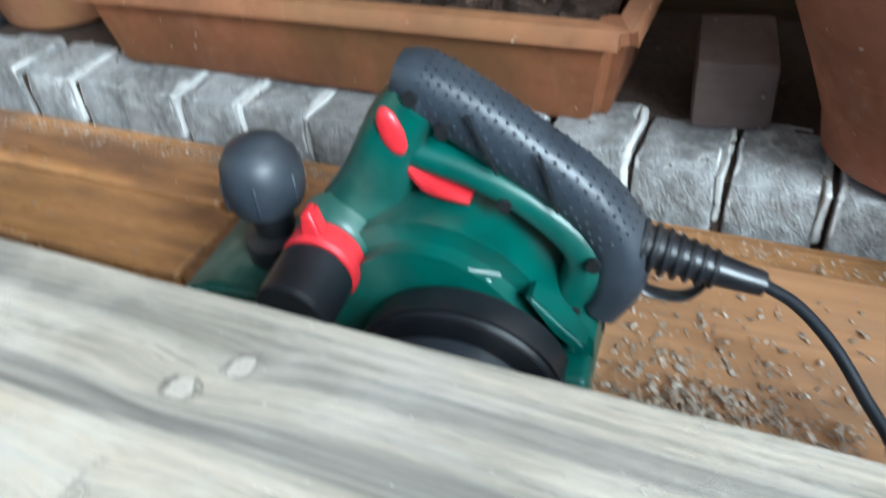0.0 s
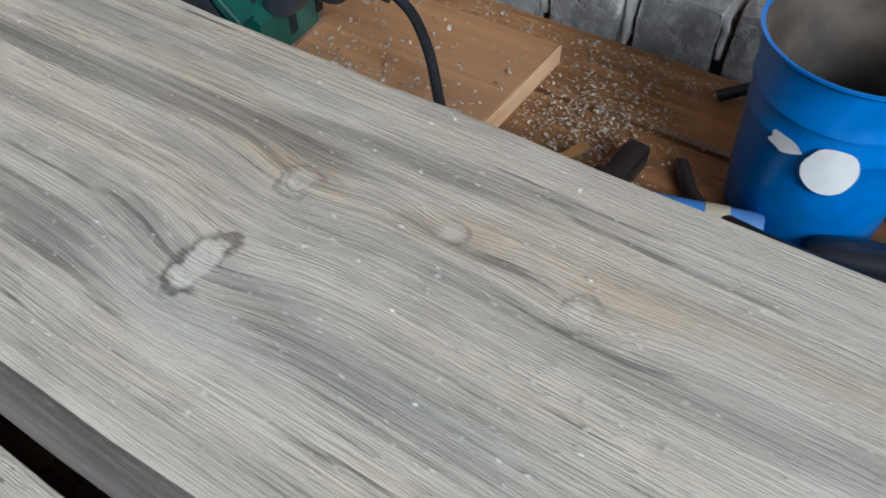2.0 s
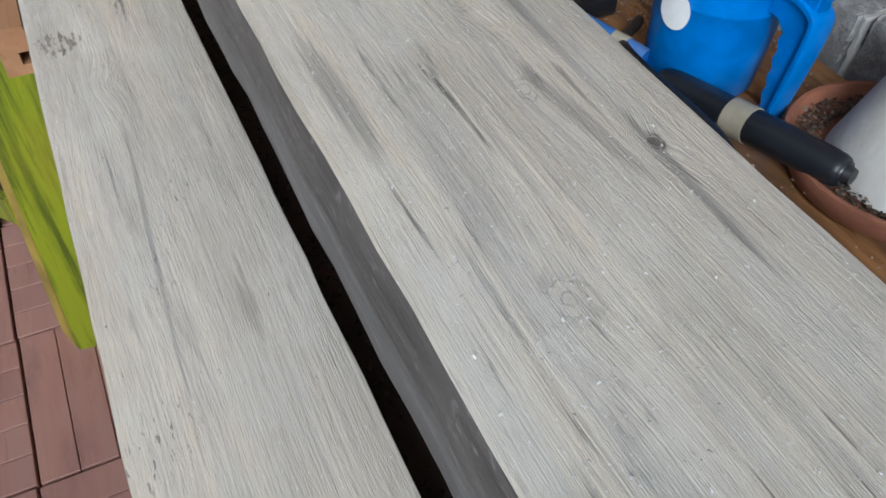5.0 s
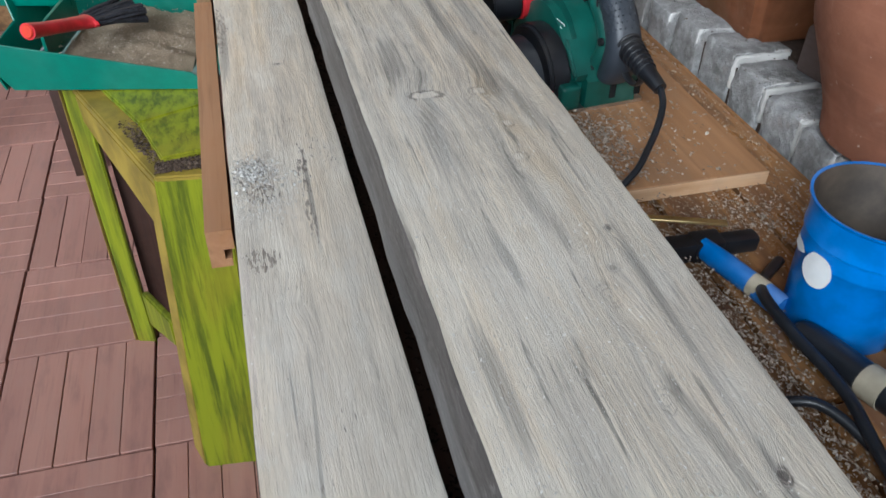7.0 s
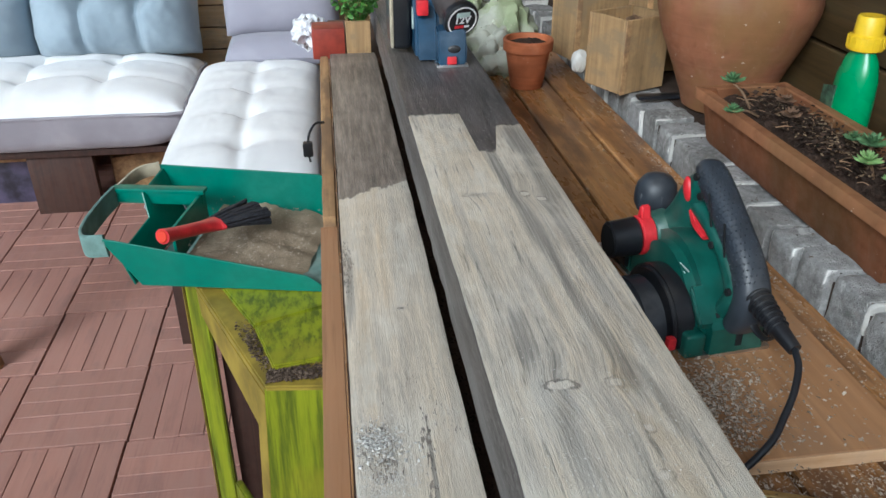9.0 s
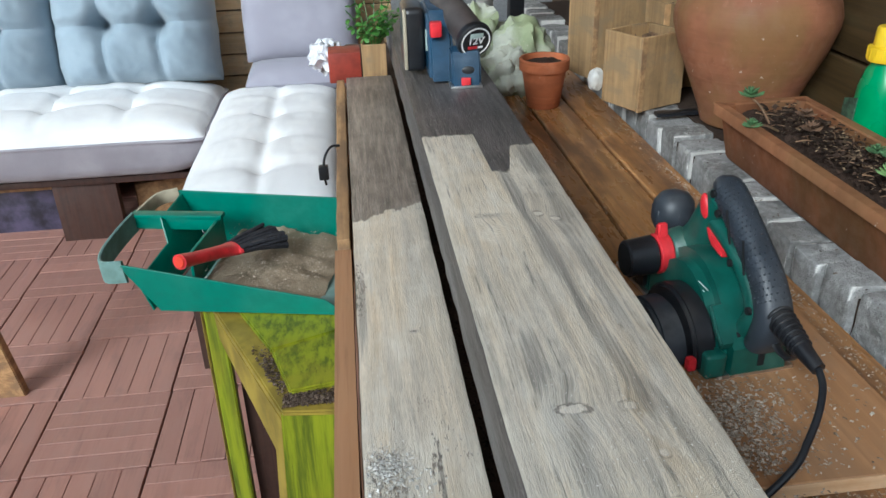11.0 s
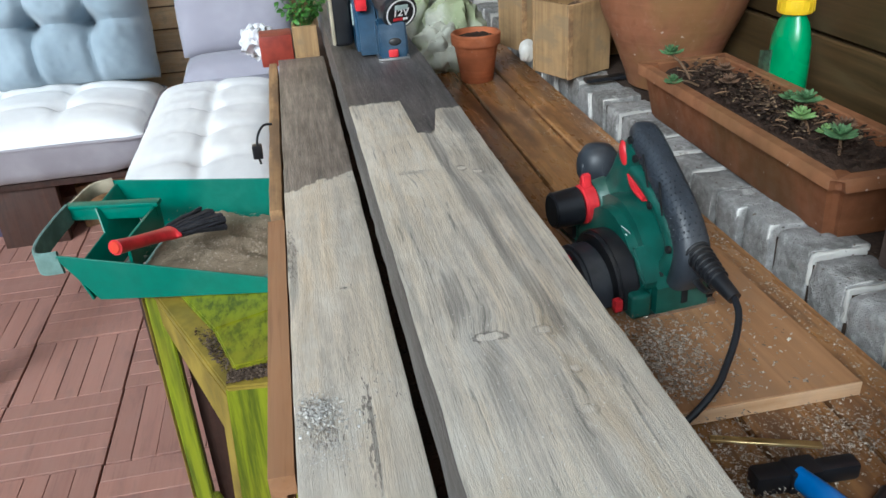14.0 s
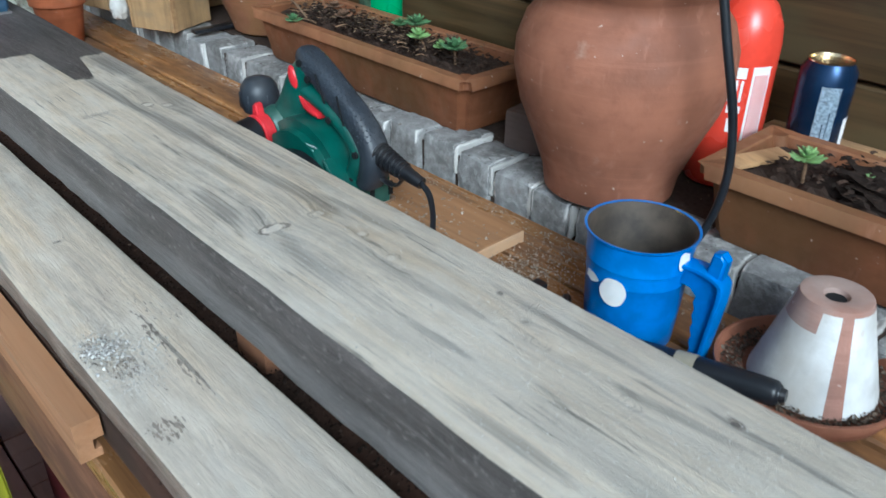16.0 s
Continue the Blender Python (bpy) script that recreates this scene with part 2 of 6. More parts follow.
    rc = s.ramp(rough_grain, (0.3, tuple(v * 0.4 for v in raw)), (0.5, raw), (0.72, tuple(v * 2.3 for v in raw)))
    rc = s.mix(s.step(s.noise(p, 14, 4), 0.45, 0.75, 0.0, 0.5), rc, tuple(v * 2.0 for v in raw))
    rc = s.mix(s.step(s.noise(s.scaled(p, (300, 110, 220)), 1, 4, 0.65), 0.57, 0.68, 0.0, 0.55), rc, (0.3, 0.285, 0.27))
    # the thick timber's sides turn paler towards the bottom, along a ragged line
    ragged_z = s.math("ADD", z, s.math("MULTIPLY", s.math("SUBTRACT", s.noise(s.scaled(p, (30, 9, 60)), 1, 5, 0.65), 0.5), 0.05))
    rc = s.mix(s.math("MULTIPLY", s.step(ragged_z, 0.895, 0.915, 0.6, 0.0), s.step(up, 0.5, 0.8, 1.0, 0.0)), rc, s.ramp(rough_grain, (0.3, (0.1, 0.094, 0.094)), (0.7, (0.26, 0.247, 0.243)))) if not flecks else rc
    c = s.mix(rawf, c, rc)
    h = s.math("ADD", s.math("ADD", s.math("MULTIPLY", fine, 0.5), s.math("MULTIPLY", hair, 0.45)), s.math("MULTIPLY", band, 0.9))
    h = s.math("ADD", h, s.math("MULTIPLY", rough_grain, s.math("MULTIPLY", rawf, 0.8)))
    s.bump(h, 0.8, 0.0016)
    return s.done(c, s.step(band, 0.3, 0.7, 0.52, 0.36), 0, 0.6)


def plank_wood(name, pale, deep, along="y", rough=0.5, wear=None, grain=1.0, per_piece=True, use_object=False, spread=0.6):
    """Ordinary planks: grain along one axis, colour varied piece by piece, stains."""
    s = Shade(name)
    p = s.obj() if use_object else s.pos()
    r = s.rand()
    shift = s.join(s.math("MULTIPLY", r, 7.0), s.math("MULTIPLY", r, 13.0), s.math("MULTIPLY", r, 3.0))
    sc = {"x": (2.2, 60, 60), "y": (60, 2.2, 60), "z": (60, 60, 2.2)}[along]
    v = s.scaled(p, tuple(a * grain for a in sc), shift)
    g = s.noise(v, 1, 6, 0.62, 0.6)
    fine = s.noise(s.scaled(v, (4, 4, 4)), 1, 4)
    stain = s.noise(p, 7, 5, 0.6)
    c = s.ramp(g, (0.3, deep), (0.5, tuple((a + b) / 2 for a, b in zip(pale, deep))), (0.68, pale))
    stain = s.noise(s.scaled(p, (22, 6, 22), (1.7, 4.1, 0)), 1, 4, 0.6)
    c = s.mix(0.8, c, s.ramp(stain, (0.3, (0.72, 0.74, 0.78)), (0.46, (1, 1, 1)), (0.58, (1.05, 1.02, 0.98)), (0.72, (0.98, 0.86, 0.7))), "MULTIPLY")
    c = s.mix(s.step(fine, 0.55, 0.75, 0, 0.4), c, tuple(v * 0.6 for v in deep))
    if wear:
        c = s.mix(s.step(stain, 0.46, 0.66, 0, 0.85), c, wear)
    if per_piece:
        c = s.mix(spread, c, s.ramp(r, (0.0, (0.6, 0.58, 0.56)), (0.5, (1, 1, 1)), (1.0, (1.18, 1.1, 1.02))), "MULTIPLY")
    s.bump(s.math("ADD", g, s.math("MULTIPLY", fine, 0.5)), 0.25, 0.001)
    return s.done(c, s.step(stain, 0.35, 0.65, rough, min(1, rough + 0.25)), 0, 0.4)


def terracotta(name, base, moss=None, chalk=0.3, moss_amount=0.7, turned=1.0):
    s = Shade(name)
    p = s.pos()
    big, med, fine = s.noise(p, 9, 4), s.noise(p, 38, 5), s.noise(p, 260, 4)
    rings = s.noise(s.scaled(p, (6, 6, 130)), 1, 4)
    c = s.mix(s.step(big, 0.3, 0.7), tuple(v * 0.68 for v in base), tuple(min(1, v * 1.12) for v in base))
    c = s.mix(s.step(med, 0.5, 0.75, 0, 0.45), c, tuple(v * 0.6 for v in base))
    c = s.mix(s.step(rings, 0.5, 0.68, 0, 0.4 * turned), c, tuple(v * 0.66 for v in base))
    c = s.mix(s.step(rings, 0.3, 0.42, 0.3 * turned, 0.0), c, tuple(min(1, v * 1.35 + 0.03) for v in base))
    drip = s.noise(s.scaled(p, (46, 46, 7)), 1, 4, 0.6)
    c = s.mix(s.step(drip, 0.6, 0.72, 0, 0.25), c, tuple(min(1, v * 1.3 + 0.06) for v in base))
    c = s.mix(s.step(s.noise(p, 17, 6, 0.65), 0.58, 0.76, 0, chalk), c, (0.58, 0.46, 0.38))
    if moss:
        c = s.mix(s.step(s.noise(s.scaled(p, (8, 8, 5)), 1, 5), 0.42, 0.64, 0, moss_amount), c, moss)
    c = s.mix(s.step(s.noise(p, 95, 2), 0.72, 0.76, 0, 0.6), c, (0.6, 0.52, 0.45))
    s.bump(s.math("ADD", s.math("MULTIPLY", fine, 0.5), s.math("ADD", s.math("MULTIPLY", rings, 1.5 * turned), med)), 0.4, 0.0018)
    return s.done(c, s.step(med, 0.3, 0.7, 0.55, 0.8), 0, 0.35)


def concrete(name):
    """Grey cobbles with pale lime on their edges."""
    s = Shade(name)
    p = s.pos()
    r = s.rand()
    big, med, fine = s.noise(p, 18, 4), s.noise(p, 90, 5), s.noise(p, 420, 3)
    c = s.mix(s.step(big, 0.3, 0.7), (0.16, 0.157, 0.15), (0.31, 0.305, 0.30))
    c = s.mix(s.step(med, 0.42, 0.66, 0, 0.5), c, (0.44, 0.44, 0.43))
    c = s.mix(s.step(fine, 0.6, 0.72, 0, 0.6), c, (0.10, 0.095, 0.09))
    up = s.split(s.node("ShaderNodeNewGeometry").outputs["Normal"])
    lime = s.noise(s.scaled(p, (24, 40, 24)), 1, 5, 0.65)
    ay = s.math("ABSOLUTE", up[1])
    edge = s.math("MULTIPLY", s.math("MULTIPLY", s.step(ay, 0.2, 0.34), s.step(ay, 0.9, 0.98, 1.0, 0.0)), s.step(lime, 0.46, 0.54))
    c = s.mix(edge, c, (0.8, 0.79, 0.76))
    c = s.mix(s.step(s.noise(p, 22, 5, 0.65), 0.58, 0.68, 0, 0.5), c, (0.6, 0.59, 0.57))
    c = s.mix(s.step(s.noise(p, 30, 5), 0.6, 0.75, 0, 0.35), c, (0.16, 0.12, 0.09))
    c = s.mix(0.7, c, s.ramp(r, (0, (0.7, 0.68, 0.66)), (0.5, (0.95, 0.95, 0.95)), (1, (1.12, 1.12, 1.12))), "MULTIPLY")
    s.bump(s.math("ADD", fine, s.math("MULTIPLY", med, 1.5)), 0.8, 0.003)
    return s.done(c, 0.85, 0, 0.3)


def fabric(name, color, shade):
    s = Shade(name)
    p = s.pos()
    weave = s.noise(p, 900, 2)
    big = s.noise(p, 5, 3)
    c = s.mix(s.step(big, 0.35, 0.7), shade, color)
    c = s.mix(s.step(weave, 0.45, 0.75, 0, 0.25), c, tuple(v * 0.75 for v in shade))
    s.bump(s.math("ADD", weave, s.noise(s.scaled(p, (30, 12, 12)), 1, 4)), 0.25, 0.003)
    m = s.done(c, 0.95, 0, 0.2)
    s.b.inputs["Sheen Weight"].default_value = 0.25
    return m


def speckled(name, a, b, c3, scale=250.0, rough=0.95):
    """Loose stuff: chips, soil, dust; each flake takes its own tone."""
    s = Shade(name)
    i = s.island()
    n = s.noise(s.pos(), scale, 4)
    c = s.ramp(i, (0.0, a), (0.5, b), (1.0, c3))
    c = s.mix(s.step(n, 0.4, 0.7, 0, 0.5), c, tuple(v * 0.55 for v in a))
    s.bump(n, 0.6, 0.002)
    return s.done(c, rough, 0, 0.2)


def painted_lime(name):
    """Lime and yellow-green paint brushed in streaks on wood."""
    s = Shade(name)
    p = s.pos()
    g = s.noise(s.scaled(p, (60, 24, 3.2)), 1, 5, 0.65)
    b = s.noise(s.scaled(p, (12, 12, 4)), 1, 4)
    c = s.mix(s.step(g, 0.34, 0.6), (0.075, 0.10, 0.007), (0.25, 0.29, 0.010))
    c = s.mix(s.step(b, 0.48, 0.66, 0, 0.6), c, (0.27, 0.25, 0.016))
    c = s.mix(s.step(s.noise(s.scaled(p, (85, 30, 3)), 1, 5, 0.7), 0.56, 0.7, 0, 0.75), c, (0.06, 0.085, 0.012))
    s.bump(g, 0.3, 0.001)
    return s.done(c, 0.45, 0, 0.4)


# ---- materials ----
RIGHT_KNOTS = [(0.153, 0.456, 0.0085, 5.5, -0.85, 2.1), (0.195, 0.454, 0.0085, 4.5, -0.45, 1.1), (0.2015, 0.402, 0.0062, 3.0, -0.5, 1.0), (0.1945, 0.356, 0.0075, 3.0, -0.5, 1.0),
               (0.2045, 0.796, 0.0085, 3.5, -0.9, 1.0), (0.221, 0.780, 0.0085, 3.5, -0.9, 1.0), (0.150, 0.800, 0.006, 3.0, 0.4, 3.2), (0.224, 0.084, 0.006, 4.0, 1.0, 0.8),
               (0.198, 0.210, 0.011, 4.0, 0.2, 0.8), (0.209, 0.232, 0.005, 2.5, 0.4, 1.0), (0.222, 0.268, 0.004, 2.0, 0.8, 0.6), (0.1935, 0.136, 0.009, 3.0, -0.3, 0.8), (0.150, 0.03, 0.012, 3.5, 0.2, 1.0)]
RIGHT_STREAKS = [(0.190, 0.86, 0.010, 0.10, -0.04, 0.85), (0.196, 0.70, 0.011, 0.14, -0.03, 0.8), (0.203, 0.545, 0.009, 0.11, -0.06, 0.7), (0.226, 0.66, 0.008, 0.12, -0.02, 0.5),
                 (0.139, 0.525, 0.010, 0.05, 0.08, 0.75), (0.172, 0.60, 0.007, 0.08, -0.05, 0.5), (0.222, 0.43, 0.007, 0.07, -0.12, 0.6), (0.146, 0.39, 0.009, 0.06, 0.1, 0.5),
                 (0.152, 0.255, 0.004, 0.03, -0.05, 0.6), (0.119, 0.165, 0.007, 0.05, 0.0, 0.6), (0.223, 0.18, 0.003, 0.10, 0.02, 0.7), (0.205, 0.11, 0.004, 0.05, -0.1, 0.45),
                 (0.222, 0.06, 0.003, 0.05, 0.02, 0.8), (0.238, 0.965, 0.024, 0.06, 0.0, 0.75), (0.125, 0.75, 0.006, 0.12, 0.0, 0.35), (0.185, 0.31, 0.006, 0.06, -0.1, 0.45)]
LEFT_KNOTS = [(0.055, 0.704, 0.0035, 2.0, 0.9, 1.6), (0.03, 0.33, 0.006, 2.0, 0.06, 1.0), (0.02, -0.02, 0.006, 2.0, 0.08, 1.0)]
LEFT_STREAKS = [(0.058, 0.46, 0.0022, 0.07, 0.02, 0.8), (0.021, 0.25, 0.0012, 0.03, 0.0, 0.8), (0.03, 0.19, 0.0014, 0.12, 0.05, 0.6), (0.003, 0.75, 0.006, 0.08, 0.0, 0.6)]


def right_line(s, x, y):
    a = s.math("MULTIPLY", s.step(x, 0.174, 0.177, 1.0, 0.0), 0.145)
    b = s.math("MULTIPLY", s.step(s.math("SUBTRACT", x, s.math("MULTIPLY", s.math("SUBTRACT", y, 0.925), 0.17)), 0.198, 0.201), 0.09)
    return s.math("ADD", 0.93, s.math("ADD", a, b))


def left_line(s, x, y):
    return s.math("ADD", 0.985, s.math("MULTIPLY", x, 0.5))


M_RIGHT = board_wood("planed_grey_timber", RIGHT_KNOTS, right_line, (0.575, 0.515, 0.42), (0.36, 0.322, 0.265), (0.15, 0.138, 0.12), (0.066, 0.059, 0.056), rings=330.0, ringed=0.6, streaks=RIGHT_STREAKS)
M_LEFT = board_wood("planed_pale_timber", LEFT_KNOTS, left_line, (0.60, 0.53, 0.43), (0.49, 0.425, 0.335), (0.29, 0.245, 0.188), (0.17, 0.14, 0.115), flecks=0.02, rings=200, ringed=0.22, streaks=LEFT_STREAKS,
                    remnants=((0.013, 0.505, 0.022, 0.03), (0.057, 0.50, 0.007, 0.055), (0.055, 0.43, 0.006, 0.05), (0.013, 0.385, 0.02, 0.02), (0.0, 0.80, 0.012, 0.09), (0.02, 0.47, 0.02, 0.02)))
M_BENCH = plank_wood("wet_orange_planks", (0.45, 0.23, 0.085), (0.165, 0.08, 0.034), "y", 0.2, (0.13, 0.07, 0.038))
M_PLY = plank_wood("tan_board", (0.47, 0.255, 0.12), (0.30, 0.15, 0.065), "y", 0.6, (0.33, 0.19, 0.10), 0.6, False)
M_PLYEDGE = plank_wood("pale_sawn_edge", (0.66, 0.45, 0.28), (0.45, 0.28, 0.15), "x", 0.7, None, 1.0, False)
M_BROWN = plank_wood("brown_batten", (0.24, 0.115, 0.06), (0.13, 0.06, 0.032), "y", 0.5, (0.10, 0.05, 0.03), 0.7)
# batten brown made darker: the shade of the gap put into its colour
M_UNDER = plank_wood("gap_shaded_brown", (0.07, 0.034, 0.022), (0.035, 0.018, 0.012), "y", 0.6, (0.03, 0.018, 0.012), 0.7)
M_RAIL = plank_wood("pale_rail", (0.55, 0.34, 0.16), (0.30, 0.17, 0.08), "y", 0.6, (0.22, 0.14, 0.08))
M_WALL = plank_wood("olive_brown_boards", (0.098, 0.06, 0.024), (0.042, 0.026, 0.011), "y", 0.45, (0.08, 0.058, 0.024))
M_CLAD = plank_wood("pale_pine_cladding", (0.86, 0.68, 0.44), (0.68, 0.48, 0.27), "x", 0.55, None)
M_CRATE = plank_wood("thin_planter_wood", (0.42, 0.27, 0.13), (0.24, 0.15, 0.07), "z", 0.65, (0.26, 0.19, 0.11), 0.8)
M_DARKWOOD = plank_wood("dark_brown_stain", (0.06, 0.028, 0.02), (0.03, 0.015, 0.012), "z", 0.5, None)
M_DECK = plank_wood("red_brown_deck", (0.42, 0.225, 0.18), (0.36, 0.18, 0.145), "y", 0.36, (0.40, 0.225, 0.185), 0.7, True, False, 0.3)
M_BRICK = concrete("grey_cobble")
M_MORTAR = terracotta("lime_mortar", (0.60, 0.59, 0.56), (0.30, 0.28, 0.25), 0.1, 0.4, 0.0)
M_TERRA = terracotta("terracotta", (0.30, 0.122, 0.07), None, 0.3, 0.7, 0.45)
M_TERRA_OLD = terracotta("old_terracotta", (0.27, 0.108, 0.055), (0.21, 0.12, 0.04), 0.15, 0.6, 0.5)
M_TROUGH = terracotta("brown_trough_clay", (0.19, 0.07, 0.028), (0.105, 0.055, 0.018), 0.08, 0.7, 0.3)
M_TROUGH_RIM = terracotta("weathered_trough_rim", (0.27, 0.115, 0.052), (0.2, 0.105, 0.045), 0.12, 0.6, 0.2)
M_TERRA_NEW = terracotta("bright_terracotta", (0.46, 0.14, 0.055), None, 0.12)
M_WHITEWASH = terracotta("white_paint_on_clay", (0.74, 0.74, 0.72), (0.40, 0.35, 0.27), 0.0, 0.6, 0.1)
M_TERRA_PALE = terracotta("chalky_clay", (0.38, 0.20, 0.15), (0.47, 0.42, 0.38), 0.5, 0.5)
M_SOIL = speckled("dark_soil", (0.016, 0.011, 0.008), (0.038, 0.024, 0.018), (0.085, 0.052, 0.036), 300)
M_GRIT = speckled("dirt_and_crumbs", (0.05, 0.035, 0.025), (0.10, 0.07, 0.05), (0.2, 0.15, 0.11), 200)
M_STRAW = speckled("dull_straw", (0.07, 0.045, 0.03), (0.15, 0.1, 0.06), (0.32, 0.23, 0.14), 300)
M_CHIPS = speckled("wood_chips", (0.26, 0.195, 0.14), (0.42, 0.345, 0.265), (0.58, 0.51, 0.425), 400)
M_PALECHIPS = speckled("pale_dust_chips", (0.5, 0.48, 0.44), (0.62, 0.6, 0.56), (0.75, 0.73, 0.7), 400)
M_DUSTHEAP = speckled("sawdust", (0.30, 0.24, 0.16), (0.34, 0.27, 0.19), (0.38, 0.31, 0.22), 600)
M_TOOLGREEN = plain("tool_green", (0.010, 0.085, 0.066), 0.36, dust=0.45)
M_RUBBER = plain("grey_rubber", (0.030, 0.037, 0.048), 0.45, dust=0.2)
M_BLACK = plain("black_plastic", (0.012, 0.013, 0.016), 0.36, dust=0.12)
M_CORD = plain("black_cord", (0.014, 0.016, 0.02), 0.35, bump=0.0)
M_HOLE = plain("dark_recess", (0.004, 0.005, 0.006), 0.8)
M_RED = plain("red_plastic", (0.62, 0.025, 0.035), 0.38, dust=0.1)
M_ALU = plain("aluminium", (0.7, 0.7, 0.7), 0.35, 1.0, dust=0.2)
M_PRINT = plain("pale_print", (0.45, 0.55, 0.52), 0.6)
M_BLUE = plain("blue_plastic", (0.003, 0.165, 0.55), 0.33, vary=0.1, dust=0.3)
M_JUGIN = plain("dark_brown_inside", (0.06, 0.045, 0.032), 0.7, vary=0.3, scale=25)
M_WHITE = plain("white_paint", (0.78, 0.78, 0.77), 0.5, vary=0.05)
M_SCOOP = plain("scoop_green", (0.003, 0.165, 0.115), 0.4, vary=0.06, dust=0.1)
M_SCOOPFLOOR = plain("dusty_scoop_green", (0.16, 0.27, 0.245), 0.7, vary=0.15, scale=30, dust=0.6)
M_GREENBOTTLE = plain("green_bottle", (0.006, 0.27, 0.095), 0.3, vary=0.05)
M_YELLOW = plain("yellow_cap", (0.78, 0.52, 0.015), 0.4, vary=0.05)
M_CYLRED = plain("red_cylinder", (0.66, 0.055, 0.03), 0.28, vary=0.05)
M_CANBLUE = plain("can_dark_blue", (0.012, 0.035, 0.09), 0.25, 0.6, vary=0.1)
M_CANPALE = plain("can_pale_label", (0.34, 0.42, 0.50), 0.35, 0.3, vary=0.25, scale=300)
M_BOTTLELABEL = plain("dark_bottle_label", (0.05, 0.11, 0.07), 0.4, vary=0.4, scale=120)
M_CANTOP = plain("can_gold_top", (0.8, 0.66, 0.42), 0.25, 1.0)
M_BRASS = plain("brass", (0.95, 0.74, 0.36), 0.42, 1.0)
M_SANDERBLUE = plain("tool_dark_blue", (0.008, 0.045, 0.095), 0.4, dust=0.2)
M_MOTOR = plain("brown_grip", (0.06, 0.05, 0.048), 0.5, dust=0.3)
M_BRISTLE = plain("black_bristle", (0.02, 0.022, 0.03), 0.7, vary=0.3, scale=200)
M_DARKRED = plain("dark_red_board", (0.10, 0.012, 0.014), 0.45)
M_REDBOX = plain("brick_red_box", (0.26, 0.035, 0.02), 0.5)
M_FOIL = plain("white_bag", (0.75, 0.76, 0.8), 0.35)
M_STEEL = plain("grey_post", (0.35, 0.34, 0.32), 0.45, 0.6)
M_STONE = terracotta("pale_rock", (0.46, 0.47, 0.40), (0.24, 0.29, 0.13), 0.3, 0.75, 0.1)
M_LEAF = plain("succulent_green", (0.095, 0.20, 0.085), 0.5, vary=0.25, scale=60)
M_LEAFPALE = plain("pale_rosette", (0.22, 0.37, 0.13), 0.5, vary=0.2, scale=60)
M_DRYLEAF = plain("dried_leaf", (0.15, 0.085, 0.05), 0.7, vary=0.35, scale=60)
M_HERB = plain("herb_green", (0.07, 0.21, 0.03), 0.5, vary=0.3, scale=60)
M_TWIG = plain("dry_twig", (0.22, 0.13, 0.07), 0.8, vary=0.3)
M_CUSHION = fabric("white_cushion", (0.80, 0.80, 0.80), (0.70, 0.70, 0.71))
M_CUSHSIDE = fabric("grey_cushion_side", (0.36, 0.34, 0.37), (0.27, 0.25, 0.28))
M_BLUEPILLOW = fabric("blue_grey_cushion", (0.33, 0.40, 0.46), (0.26, 0.325, 0.38))
M_LILAC = fabric("lilac_grey_pillow", (0.36, 0.35, 0.41), (0.30, 0.29, 0.345))
M_LIME = painted_lime("streaked_lime_paint")
M_MUSTARD = plain("mustard_paint", (0.31, 0.23, 0.035), 0.5, vary=0.2, scale=18)
M_TAPE = plain("beige_tape", (0.42, 0.37, 0.27), 0.6)
M_CARDBOX = plain("dark_purple_box", (0.06, 0.05, 0.09), 0.5, vary=0.4, scale=15)
M_DIRT = speckled("dark_dirt", (0.03, 0.021, 0.016), (0.045, 0.032, 0.024), (0.06, 0.04, 0.03), 150)
M_DARKSTONE = terracotta("wet_dark_block", (0.10, 0.07, 0.06), None, 0.15)
M_BATTEN = plank_wood("light_brown_batten", (0.42, 0.23, 0.12), (0.27, 0.135, 0.065), "y", 0.5, None, 0.6, False)
M_GROUND = plain("grey_paving", (0.2, 0.19, 0.18), 0.9, vary=0.2, scale=45)
M_JOINT = plain("dark_joint", (0.07, 0.03, 0.026), 0.95)


# ---- mesh helpers ----
def root_place(ob):
    v = Vector((0, 0, 0))
    while ob is not None:
        v, ob = v + ob.location, ob.parent
    return v


def thing(name, at, label, category, group="", kind=""):
    ob = new(name)
    ob.empty_display_size = 0.02
    ob.location = at
    return tagged(ob, label, category, group, kind)


def mesh_from(bm, name, mat, smooth=True, at=None):
    if at is not None:
        bmesh.ops.translate(bm, vec=-Vector(at), verts=bm.verts)
    bmesh.ops.recalc_face_normals(bm, faces=bm.faces)
    me = bpy.data.meshes.new(name)
    bm.to_mesh(me)
    bm.free()
    for m in (mat if isinstance(mat, (list, tuple)) else [mat]):
        me.materials.append(m)
    if smooth:
        me.polygons.foreach_set("use_smooth", [True] * len(me.polygons))
        me.set_sharp_from_angle(angle=radians(38))
    return me


def part(name, bm, mat, parent, label="", smooth=True):
    """One mesh object, given in the place's own coordinates, under a thing or a part."""
    ob = new(name, mesh_from(bm, name, mat, smooth, root_place(parent)))
    ob.parent = parent
    return tagged(ob, label)


def single(name, bm, mat, at, label, category, group="", kind="", smooth=True):
    """A thing of one mesh."""
    ob = new(name, mesh_from(bm, name, mat, smooth, at))
    ob.location = at
    return tagged(ob, label, category, group, kind)


